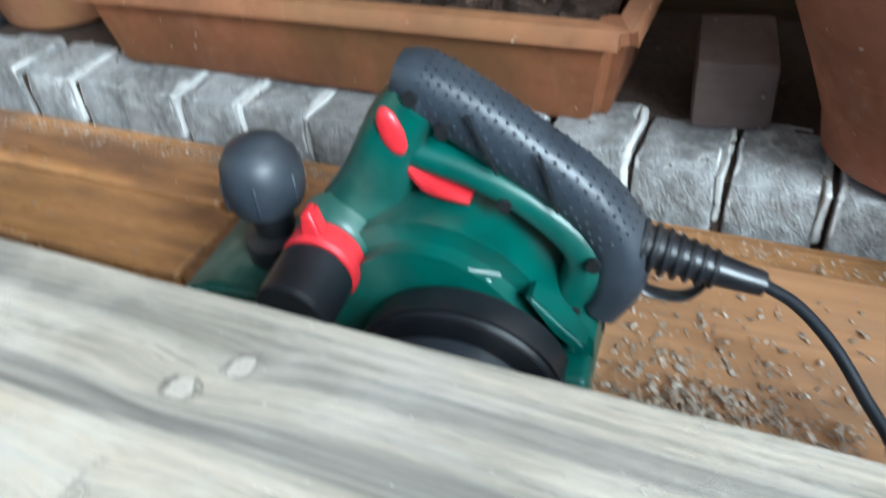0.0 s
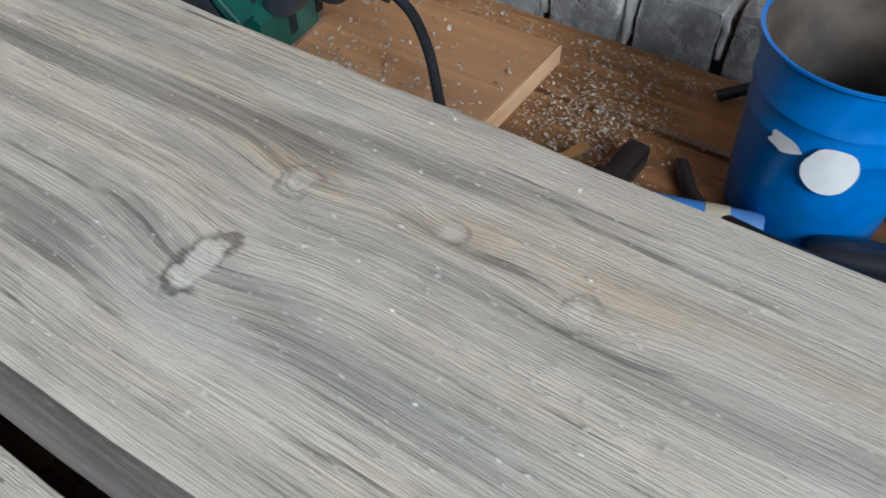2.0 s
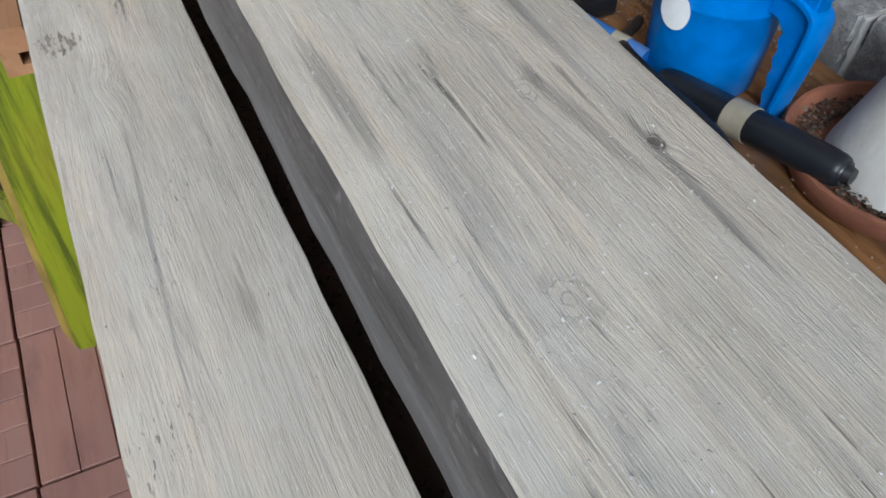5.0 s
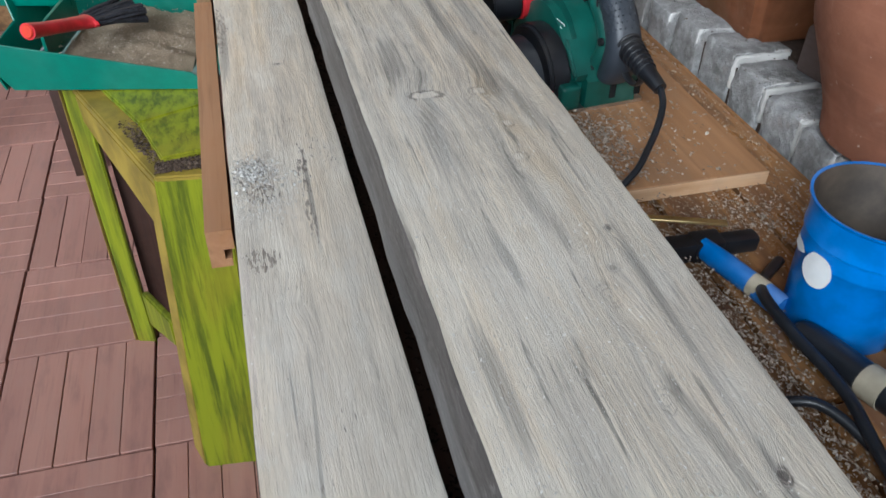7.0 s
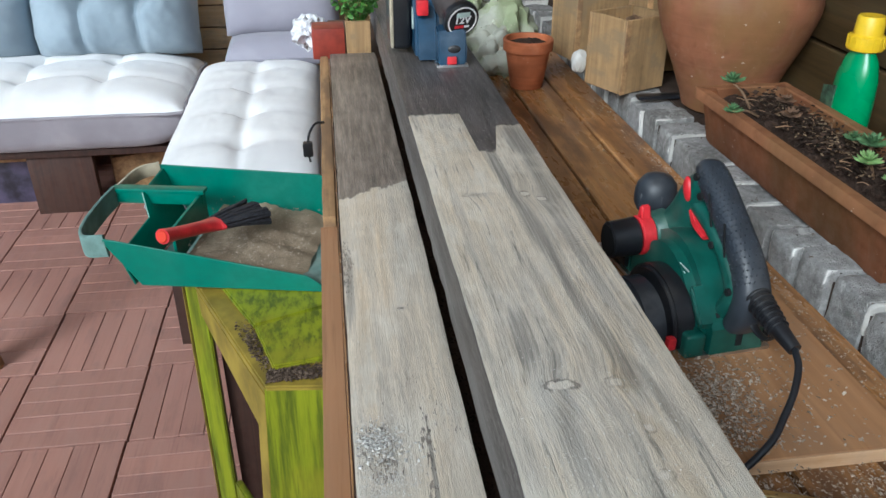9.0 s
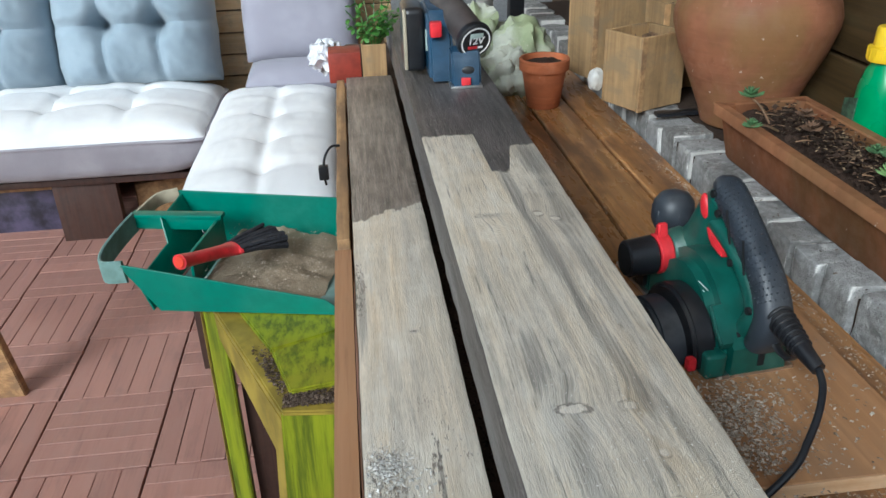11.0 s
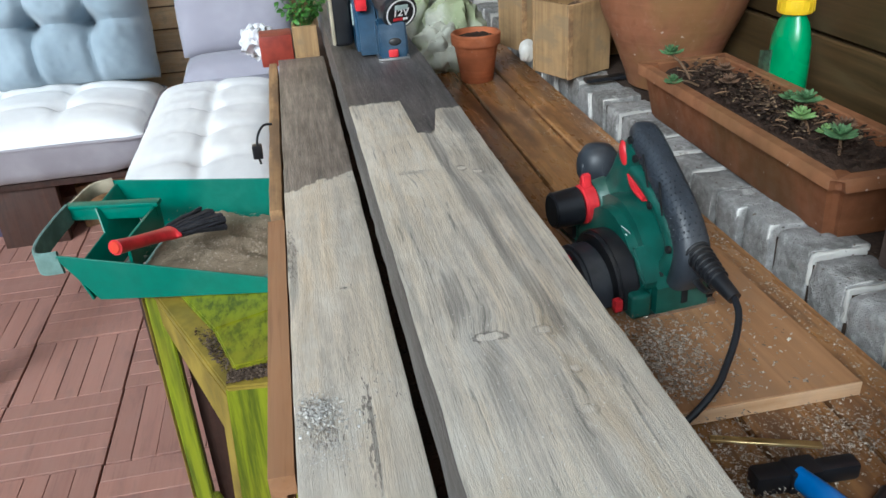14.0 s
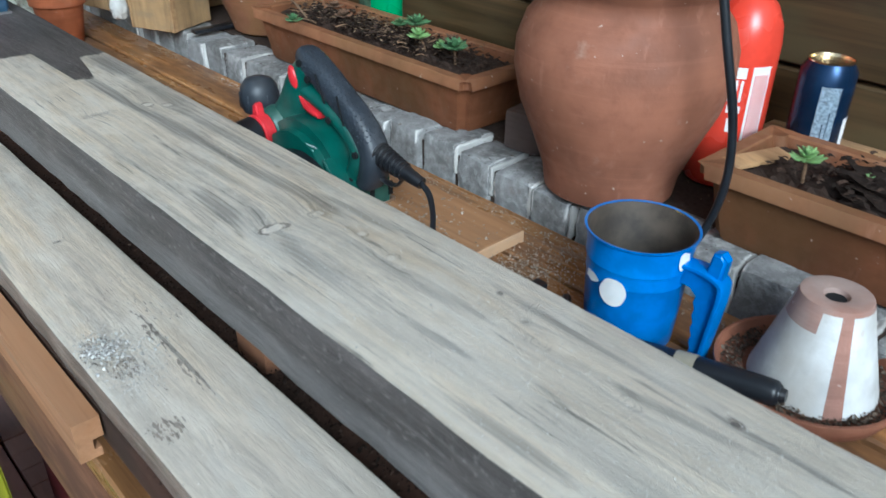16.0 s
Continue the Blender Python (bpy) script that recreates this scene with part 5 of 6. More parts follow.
# ---- bottle, cylinder, can against the wall ----
bot = thing("detergent_bottle", (0.846, 1.165, LEDGE), "green plastic bottle with a yellow cap behind the trough", "bottle")
bm = lathe([(0, 0), (0.036, 0), (0.04, 0.006), (0.041, 0.09), (0.039, 0.125), (0.031, 0.15), (0.021, 0.163), (0.02, 0.17), (0, 0.17)], 40)
part("bottle", place(bm, Matrix.Translation((0.846, 1.165, LEDGE)) @ Matrix.Diagonal((0.72, 1.0, 1.17, 1))), M_GREENBOTTLE, bot)
cap = part("cap", lathe([(0, 0.166), (0.027, 0.166), (0.0285, 0.17), (0.0275, 0.187), (0.0225, 0.19), (0.021, 0.216), (0.019, 0.219), (0, 0.219)], 36, (0.846, 1.165, LEDGE + 0.026)), M_YELLOW, bot, "yellow cap")
for i in range(18):
    part("cap_rib", place(box((0.0276, -0.0012, 0.169), (0.0291, 0.0012, 0.188), 0), Matrix.Translation((0.846, 1.165, LEDGE + 0.026)) @ pose(0, 0, 0, 0, 0, 20 * i)), M_YELLOW, cap, smooth=False)
lab = part("label", place(prism([(0.0, 0.03), (0.042, 0.034), (0.04, 0.112), (0.0, 0.122)], -0.0015, 0.0015, 0.0006, 1), pose(0.8165, 1.17, LEDGE + 0.01, 0, 0, -6)), M_BOTTLELABEL, bot, "worn dark printed label")

cyl = thing("red_cylinder", (0.832, 0.425, LEDGE), "red metal gas cylinder with white printed label", "gas cylinder")
cc = Vector((0.832, 0.425, LEDGE))
part("body", lathe([(0, 0), (0.044, 0), (0.046, 0.004), (0.046, 0.188), (0.043, 0.21), (0.034, 0.232), (0.022, 0.245), (0.014, 0.25), (0.014, 0.27), (0, 0.27)], 44, cc), M_CYLRED, cyl)


def wrap(c, r, a0, a1, z0, z1, mat, parent, name, label="", n=12):
    bm = bmesh.new()
    lo = [bm.verts.new(c + Vector((r * math.cos(radians(a0 + (a1 - a0) * i / n)), r * math.sin(radians(a0 + (a1 - a0) * i / n)), z0))) for i in range(n + 1)]
    hi = [bm.verts.new(v.co + Vector((0, 0, z1 - z0))) for v in lo]
    for i in range(n):
        bm.faces.new((lo[i], lo[i + 1], hi[i + 1], hi[i]))
    return part(name, bm, mat, parent, label)


lb = wrap(cc, 0.0464, 230, 262, 0.05, 0.165, M_WHITE, cyl, "label", "white printed panel")
for k in range(7):
    wrap(cc, 0.0468, 234 + 3.6 * k, 235.6 + 3.6 * k, 0.06, 0.155, M_CYLRED, lb, "print_bar")
for k, (z0, z1) in enumerate(((0.15, 0.164), (0.105, 0.115), (0.08, 0.098), (0.02, 0.045))):
    wrap(cc, 0.0465, 196 + 4 * k, 221, z0, z1, M_WHITE, cyl, "print_bar", "white print")
for k in range(3):
    wrap(cc, 0.0466, 199 + 8 * k, 203 + 8 * k, 0.12, 0.148, M_WHITE, cyl, "print_bar", "white print")

can = thing("drink_can", (0.848, 0.318, LEDGE + 0.001), "dark blue drink can with pale label behind the trough", "drink can")
cc = Vector((0.848, 0.318, LEDGE + 0.068))
single("wood_offcut", box((0.80, 0.20, LEDGE - 0.02), (0.917, 0.40, LEDGE + 0.068), 0.004), M_RAIL, (0.86, 0.3, LEDGE - 0.02), "square wooden offcut under the can", "wood block")
can.location.z = LEDGE + 0.068
part("shell", lathe([(0, 0.003), (0.022, 0.003), (0.026, 0), (0.033, 0.010), (0.033, 0.103), (0.027, 0.113), (0.0265, 0.115)], 40, cc), M_CANBLUE, can)
part("lid", lathe([(0.0268, 0.1145), (0.0272, 0.1165), (0.0255, 0.1165), (0.0245, 0.1125), (0, 0.1125)], 36, cc), M_CANTOP, can, "gold rimmed lid")
wrap(cc, 0.0333, 196, 236, 0.012, 0.09, M_CANPALE, can, "label", "pale blue printed label")
wrap(cc, 0.0333, 262, 292, 0.012, 0.05, M_WHITE, can, "label", "white printed label")
for k in range(3):
    wrap(cc, 0.0336, 204 + 9 * k, 206 + 9 * k, 0.02, 0.03 + 0.015 * k, M_CANBLUE, can, "print_bar")


def turned_about(ob, at, deg):
    """Turn a finished thing about an upright axis."""
    m = Matrix.Translation(at) @ Matrix.Rotation(radians(deg), 4, "Z") @ Matrix.Translation(-Vector(at))
    ob.matrix_basis = m @ ob.matrix_basis


# ---- cordless planer on the thick timber ----
cp = thing("cordless_planer", (0.185, 1.4, 0.946), "dark blue cordless mini planer with red buttons on the timber", "power planer")
T = 0.946
part("sole_plate", box((0.174, 1.312, T), (0.228, 1.52, T + 0.004), 0.001), M_ALU, cp, "bright metal sole")
nose = part("nose", prism([(1.315, T + 0.004), (1.315, T + 0.03), (1.33, T + 0.058), (1.35, T + 0.064), (1.375, T + 0.05), (1.375, T + 0.004)], 0.177, 0.226, 0.003), M_SANDERBLUE, cp)
part("chip_port", place(blob((0, 0, 0), (0.011, 0.003, 0.0065), 0, 3), pose(0.204, 1.3155, T + 0.03)), M_BLACK, nose, "black chip port")
part("red_tab", box((0.192, 1.311, T + 0.005), (0.208, 1.3165, T + 0.018), 0.002), M_RED, nose, "red tab")
body = part("body", prism([(1.35, T + 0.004), (1.36, T + 0.06), (1.4, T + 0.115), (1.5, T + 0.12), (1.525, T + 0.09), (1.525, T + 0.004)], 0.143, 0.186, 0.006), M_SANDERBLUE, cp)
part("side_label", box((0.1415, 1.385, T + 0.05), (0.143, 1.398, T + 0.085), 0), M_PRINT, body, "pale narrow label", smooth=False)
part("lock_button", box((0.146, 1.352, T + 0.078), (0.166, 1.37, T + 0.104), 0.004), M_RED, body, "red lock button")
side = part("belt_cover", box((0.104, 1.40, T + 0.01), (0.142, 1.5, T + 0.12), 0.012, 3), M_BLACK, cp, "black belt cover with a pale edge")
part("pale_edge", box((0.1035, 1.398, T + 0.014), (0.110, 1.41, T + 0.118), 0.003), M_TAPE, side)
ca, cb2 = Vector((0.218, 1.333, T + 0.075)), Vector((0.178, 1.47, T + 0.128))
part("motor_grip", sweep([ca, ca.lerp(cb2, 0.35), ca.lerp(cb2, 0.7), cb2], [(0.026, 0.0275), (0.0265, 0.028), (0.025, 0.026), (0.022, 0.024)], 24, 6), M_MOTOR, cp, "brownish rubber battery grip")
ax = (ca - cb2).normalized()
D = Matrix.Translation(ca) @ ax.to_track_quat("Z", "Y").to_matrix().to_4x4()
disc = part("end_cap", lathe([(0, -0.01), (0.0305, -0.01), (0.032, -0.004), (0.031, 0.003), (0.0285, 0.005), (0, 0.005)], 40, m=D), M_BLACK, cp, "black end cap with printed voltage")
part("white_ring", lathe([(0.0238, 0.0052), (0.0238, 0.0058), (0.0264, 0.0058), (0.0264, 0.0052)], 40, m=D), M_WHITE, disc)
part("badge", place(box((-0.012, -0.0045, 0), (0.012, 0.0045, 0.0008), 0.0003, 1), D @ pose(0, 0.0115, 0.0052)), M_PRINT, disc, "pale badge bar")
part("red_bar", place(box((-0.013, -0.0028, 0), (0.004, 0.0028, 0.0008), 0.0003, 1), D @ pose(0, -0.0105, 0.0052)), M_RED, disc, "red bar")
part("white_bar", place(box((0.005, -0.0022, 0), (0.014, 0.0022, 0.0008), 0.0003, 1), D @ pose(0, -0.0105, 0.0052)), M_WHITE, disc)
txt = bpy.data.curves.new("voltage", "FONT")
txt.body, txt.size, txt.align_x, txt.align_y, txt.extrude, txt.offset = "12V", 0.0185, "CENTER", "CENTER", 0.0003, 0.0004
to = new("voltage_text", txt)
dg = bpy.context.evaluated_depsgraph_get()
tm = bpy.data.meshes.new_from_object(to.evaluated_get(dg))
bpy.data.objects.remove(to)
bm = bmesh.new()
bm.from_mesh(tm)
part("voltage_text", place(bm, D @ pose(0, 0.0015, 0.0056)), M_WHITE, disc, "white 12V print", smooth=False)

# ---- far end of the bench ----
pb = thing("herb_box", (0.06, 1.80, 0.865), "small wooden box with a green herb", "planter box")
part("box", merge(box((0.034, 1.775, 0.8365), (0.088, 1.783, 0.925), 0.001, 1), box((0.034, 1.825, 0.8365), (0.088, 1.833, 0.925), 0.001, 1), box((0.034, 1.783, 0.8365), (0.041, 1.825, 0.925), 0.001, 1), box((0.081, 1.783, 0.8365), (0.088, 1.825, 0.925), 0.001, 1)), M_CRATE, pb)
part("soil", box((0.041, 1.783, 0.85), (0.081, 1.825, 0.912), 0.002), M_SOIL, pb)
rg = random.Random(31)
for i in range(26):
    a = rg.uniform(0, 6.28)
    base = Vector((0.061 + 0.01 * math.cos(a), 1.805 + 0.01 * math.sin(a), 0.91))
    tip = base + Vector((0.045 * math.cos(a) * rg.uniform(0.2, 1.3), 0.04 * math.sin(a), rg.uniform(0.03, 0.13)))
    st = part("stem", sweep([base, base.lerp(tip, 0.5) + Vector((0, 0, 0.012)), tip], 0.0009, 5, 3), M_HERB, pb)
    for k in range(5):
        p = base.lerp(tip, 0.4 + 0.15 * k) + Vector((rg.uniform(-0.008, 0.008), rg.uniform(-0.008, 0.008), 0.006))
        part("leaf", place(blob((0, 0, 0), (0.0085, 0.006, 0.0012), 0.15, 1), Matrix.Translation(p) @ Euler((rg.uniform(-0.8, 0.8), rg.uniform(-0.8, 0.8), rg.uniform(0, 6))).to_matrix().to_4x4()), M_HERB, st)
single("red_box", box((-0.042, 1.80, 0.8365), (0.031, 1.875, 0.905), 0.004), M_REDBOX, (-0.005, 1.84, 0.8365), "small brick-red box at the end of the plank", "box")
bm = blob((-0.05, 1.92, 0.872), (0.036, 0.05, 0.036), 0.3, 4, 16, 2.0)
single("crumpled_bag", bm, M_FOIL, (-0.055, 1.92, 0.85), "crumpled shiny white bag beside the red box", "bag")
plug = thing("hanging_plug", (-0.04, 1.29, 0.80), "small black plug hanging on a thin lead", "plug")
part("lead", sweep([(-0.022, 1.335, 0.852), (-0.036, 1.325, 0.854), (-0.047, 1.31, 0.843), (-0.051, 1.305, 0.826)], 0.0022, 8, 6), M_CORD, plug)
part("plug_body", box((-0.06, 1.297, 0.803), (-0.043, 1.313, 0.828), 0.003), M_BLACK, plug)
part("pin", cylinder((-0.051, 1.305, 0.804), (-0.049, 1.305, 0.792), 0.002), M_BLACK, plug)

for k, (at, rad, sd) in enumerate((((0.393, 1.94, BENCH + 0.048), (0.062, 0.05, 0.062), 1.0), ((0.457, 2.08, BENCH + 0.066), (0.075, 0.06, 0.085), 5.0), ((0.347, 2.16, BENCH + 0.08), (0.08, 0.07, 0.095), 8.0))):
    bm = blob(at, rad, 0.2, 4, 14, sd)
    single("rock", bm, M_STONE, (at[0], at[1], BENCH), "pale mossy green and white rock on the bench", "rock", "pale rocks")
single("metal_post", cylinder((0.40, 2.32, 0.0), (0.40, 2.32, 1.9), 0.024, n=28), M_STEEL, (0.40, 2.32, 0), "round grey metal post", "post")
single("dark_post", box((0.50, 2.45, 0.0), (0.545, 2.5, 1.9), 0.003), M_BLACK, (0.52, 2.47, 0), "dark square post behind the rocks", "post")


def wood_planter(m, w, d, h, label):
    t = thing("wood_planter", m.translation, label, "planter box", "wooden planter boxes")
    for lo, hi in (((0, 0, 0), (w, 0.007, h)), ((0, d - 0.007, 0), (w, d, h)), ((0, 0.007, 0), (0.007, d - 0.007, h)), ((w - 0.007, 0.007, 0), (w, d - 0.007, h))):
        part("side_panel", place(box(lo, hi, 0.0015, 1), m), M_CRATE, t)
    part("corner_strip", place(box((-0.002, -0.002, 0), (0.012, 0.0, h), 0.0006, 1), m), M_RAIL, t)
    part("soil", place(box((0.007, 0.007, 0.01), (w - 0.007, d - 0.007, h - 0.03), 0.002), m), M_SOIL, t)
    rg = random.Random(int(w * 1000))
    for i in range(7):
        part("dry_leaf", place(blob((rg.uniform(0.02, w - 0.02), rg.uniform(0.02, d - 0.02), h - 0.02), (0.012, 0.006, 0.01), 0.4, 2, 9, i), m), M_TWIG, t)


wood_planter(pose(0.598, 1.565, LEDGE, 0, 0, 24), 0.125, 0.115, 0.155, "square thin wooden planter box on the cobbles")
wood_planter(pose(0.575, 1.83, LEDGE, 0, 0, 14), 0.14, 0.12, 0.20, "taller wooden planter box with dry plants")
wood_planter(pose(0.70, 1.72, LEDGE, 0, 0, 5), 0.18, 0.10, 0.19, "wide wooden planter box with pale crumbs")
single("white_shell", blob((0.562, 1.75, LEDGE + 0.024), (0.018, 0.018, 0.026), 0.14, 3, 12, 4.0), M_WHITEWASH, (0.553, 1.745, LEDGE), "white lump of stone between the planters", "stone")
single("plastic_tray", box((0.625, 1.522, LEDGE + 0.001), (0.72, 1.545, LEDGE + 0.009), 0.002), M_BLACK, (0.67, 1.52, LEDGE), "black plastic tray edge on the cobbles", "tray")
single("white_pipe", cylinder((0.885, 0.79, LEDGE - 0.02), (0.885, 0.79, 2.05), 0.022, n=24), M_WHITE, (0.885, 0.79, LEDGE - 0.02), "white downpipe in front of the boards", "pipe")
single("pale_board", box((0.895, 0.50, 1.13), (0.918, 0.755, 2.0), 0.003), M_RAIL, (0.905, 0.62, 1.13), "pale yellow board fixed to the wall", "board")

# ---- scoop with sawdust on the painted stool ----
sc = thing("scoop", (-0.21, 1.28, 0.612), "green plastic scoop half full of sawdust", "scoop")
X0, X1, Y0, Y1, Z0 = -0.39, -0.036, 1.160, 1.425, 0.613


def wall_y(pts, y, th):
    bm = prism(pts, 0, th, 0.0012, 1)
    for v in bm.verts:
        v.co = Vector((v.co.y, y + v.co.x, v.co.z))
    return bm


part("front_wall", wall_y([(X0 + 0.035, Z0), (X1, Z0), (X1, Z0 + 0.008), (X1 - 0.03, Z0 + 0.03), (X0 - 0.02, Z0 + 0.088), (X0 - 0.02, Z0 + 0.08)], Y0, 0.004), M_SCOOP, sc)
part("back_wall", wall_y([(X0 + 0.03, Z0), (X1, Z0), (X1, Z0 + 0.05), (X1 - 0.06, Z0 + 0.10), (X0 - 0.02, Z0 + 0.112), (X0 - 0.03, Z0 + 0.1)], Y1, 0.004), M_SCOOP, sc)
part("scoop_floor", box((X0 + 0.032, Y0 + 0.004, Z0), (X1 + 0.004, Y1, Z0 + 0.004), 0.001), M_SCOOPFLOOR, sc, "dusty pale green floor")
part("mouth_plate", box((X1 - 0.002, Y0 + 0.06, Z0 + 0.004), (X1 + 0.003, Y1, Z0 + 0.05), 0.001), M_SCOOP, sc)
bm = prism([(Y0 + 0.002, Z0 + 0.0), (Y1, Z0 + 0.0), (Y1, Z0 + 0.105), (Y0 + 0.16, Z0 + 0.10), (Y0 + 0.14, Z0 + 0.06), (Y0 + 0.002, Z0 + 0.055)], 0, 0.004, 0.001, 1)
for v in bm.verts:
    v.co.x += X0 + 0.02 - (v.co.z - Z0) * 0.35
part("end_wall", bm, M_SCOOP, sc)
part("top_bar", merge(box((X0 - 0.075, Y0 + 0.165, Z0 + 0.096), (X0 + 0.10, Y0 + 0.188, Z0 + 0.104), 0.002), box((X0 - 0.075, Y0 + 0.168, Z0 + 0.074), (X0 + 0.095, Y0 + 0.172, Z0 + 0.096), 0.002)), M_SCOOP, sc)
part("divider", box((X0 + 0.088, Y0 + 0.03, Z0 + 0.03), (X0 + 0.094, Y0 + 0.19, Z0 + 0.096), 0.002), M_SCOOP, sc)
part("hand_loop", sweep([(X0 - 0.07, Y0 + 0.17, Z0 + 0.088), (X0 - 0.076, Y0 + 0.12, Z0 + 0.08), (X0 - 0.074, Y0 + 0.05, Z0 + 0.072), (X0 - 0.055, Y0 + 0.008, Z0 + 0.07), (X0 - 0.015, Y0 + 0.003, Z0 + 0.074)], [(0.0035, 0.021)] * 5, 12, 6, side=(1, 0, 0), square=0.6), M_SCOOPFLOOR, sc, "pale dusty handle")
part("back_corner", sweep([(X0 - 0.07, Y0 + 0.18, Z0 + 0.09), (X0 - 0.055, Y1 - 0.02, Z0 + 0.1), (X0 - 0.02, Y1 + 0.002, Z0 + 0.104)], [(0.004, 0.014)] * 3, 10, 5, square=0.4), M_TAPE, sc, "pale dusty corner")
bm = bmesh.new()
bmesh.ops.create_grid(bm, x_segments=40, y_segments=28, size=0.5, matrix=Matrix.Translation(((X0 + 0.1 + X1) / 2 - 0.022, (Y0 + Y1) / 2, Z0 + 0.02)) @ Matrix.Diagonal((X1 - X0 - 0.144, Y1 - Y0 - 0.012, 1, 1)))
for v in bm.verts:
    k = (v.co.x - X0 - 0.1) / (X1 - X0 - 0.12)
    v.co.z += 0.028 * (1 - k) + 0.014 * math.sin(3 * k) - 0.016 - 0.03 * max(0.0, k - 0.72 + 0.12 * noise.noise(v.co * 14)) + 0.009 * noise.noise(v.co * 22) + 0.004 * noise.noise(v.co * 90)
heap = single("sawdust_heap", bm, M_DUSTHEAP, (-0.2, 1.28, Z0 + 0.004), "heap of fine tan sawdust in the scoop", "sawdust", kind="stuff")

turned_about(sc, (-0.036, 1.16, 0), -12)
turned_about(heap, (-0.036, 1.16, 0), -12)
br = thing("hand_brush", (-0.2, 1.2, 0.67), "hand brush with red handle and dark bristles on sawdust", "brush")
e0, e1, e2 = Vector((-0.285, 1.165, 0.735)), Vector((-0.222, 1.262, 0.703)), Vector((-0.15, 1.33, 0.692))
hd = part("handle", sweep([e0, e0.lerp(e1, 0.3), e0.lerp(e1, 0.75), e1, e1.lerp(e2, 0.12)], [(0.0145, 0.0125), (0.0135, 0.0105), (0.0145, 0.0105), (0.021, 0.010), (0.025, 0.009)], 18, 6, side=(0.7, -0.7, 0)), M_RED, br, "red plastic handle")
part("handle_end", cylinder(e0 + (e0 - e1).normalized() * 0.001, e0 + (e0 - e1).normalized() * 0.0025, 0.0105, 0.009), M_CYLRED, hd)
rg = random.Random(8)
d = (e2 - e1).normalized()
s_ = Vector((0.7, -0.7, 0)).normalized()
for i in range(90):
    k = rg.uniform(-1, 1)
    p0 = e1.lerp(e2, 0.1) + s_ * 0.018 * k + Vector((0, 0, rg.uniform(-0.006, 0.006)))
    p1 = e2 + s_ * 0.036 * k + Vector((0, 0, rg.uniform(-0.015, 0.015))) - d * 0.004 * abs(k)
    part("bristle_tuft", sweep([p0, p0.lerp(p1, 0.5) + Vector((0, 0, 0.002)), p1], [(0.003, 0.003), (0.0042, 0.0042), (0.0034, 0.0034)], 6, 3), M_BRISTLE, br)

st = thing("painted_stool", (-0.13, 1.15, 0), "lime green and mustard painted wooden step stool", "stool")
S = 0.585


def plate(corners, th, normal):
    """A slanted board from its four corners."""
    bm = bmesh.new()
    n = Vector(normal).normalized() * th
    a = [bm.verts.new(Vector(c)) for c in corners]
    b = [bm.verts.new(Vector(c) + n) for c in corners]
    bm.faces.new(a), bm.faces.new(b[::-1])
    for i in range(4):
        bm.faces.new((a[i], b[i], b[(i + 1) % 4], a[(i + 1) % 4]))
    bmesh.ops.recalc_face_normals(bm, faces=bm.faces)
    bmesh.ops.bevel(bm, geom=bm.edges[:], offset=0.003, segments=2, affect="EDGES", clamp_overlap=True)
    return bm



def slab(outline, z0, z1, bevel=0.003):
    """A flat board with an outline of (x, y) points."""
    bm = bmesh.new()
    a = [bm.verts.new((x, y, z0)) for x, y in outline]
    b = [bm.verts.new((x, y, z1)) for x, y in outline]
    bm.faces.new(a), bm.faces.new(b[::-1])
    for i in range(len(a)):
        j = (i + 1) % len(a)
        bm.faces.new((a[i], b[i], b[j], a[j]))
    bmesh.ops.recalc_face_normals(bm, faces=bm.faces)
    bmesh.ops.bevel(bm, geom=bm.edges[:], offset=bevel, segments=2, affect="EDGES", clamp_overlap=True)
    return bm


part("top_frame", slab([(-0.128, 0.932), (-0.033, 0.921), (-0.033, 1.40), (-0.272, 1.40), (-0.272, 1.26)], S, S + 0.016), M_MUSTARD, st, "mustard yellow dusty frame")
part("top_board", slab([(-0.116, 0.965), (-0.034, 0.98), (-0.034, 1.12), (-0.150, 1.075)], S + 0.0165, S + 0.027), M_LIME, st)
part("top_board", slab([(-0.151, 1.078), (-0.034, 1.123), (-0.034, 1.39), (-0.235, 1.39), (-0.232, 1.245)], S + 0.0165, S + 0.027), M_LIME, st)
part("front_leg", plate([(-0.128, 0.931, S + 0.012), (-0.034, 0.921, S + 0.012), (-0.034, 0.868, -0.02), (-0.157, 0.880, -0.02)], 0.018, (0, 1, 0.1)), M_LIME, st)
part("leg_face", plate([(-0.1285, 0.934, S), (-0.145, 0.975, S), (-0.178, 0.935, -0.02), (-0.1585, 0.884, -0.02)], 0.012, (0.9, 0.35, 0)), M_MUSTARD, st, "mustard yellow leg face")
part("side_rail", plate([(-0.1285, 0.934, S), (-0.272, 1.262, S), (-0.265, 1.25, S - 0.055), (-0.146, 0.972, S - 0.10)], 0.014, (0.9, 0.4, 0)), M_MUSTARD, st, "mustard yellow side rail")
part("back_leg", plate([(-0.286, 1.255, S + 0.01), (-0.252, 1.245, S + 0.01), (-0.252, 1.235, -0.02), (-0.288, 1.245, -0.02)], 0.03, (0, 1, 0.1)), M_LIME, st)
part("back_leg_face", plate([(-0.288, 1.258, S + 0.01), (-0.288, 1.30, S + 0.01), (-0.290, 1.29, -0.02), (-0.290, 1.247, -0.02)], 0.004, (-1, 0, 0)), M_MUSTARD, st, "mustard yellow face")
part("brace", plate([(-0.17, 0.99, 0.27), (-0.17, 0.99, 0.21), (-0.245, 1.20, 0.08), (-0.245, 1.20, 0.17)], 0.014, (0.9, 0.4, 0)), M_LIME, st)
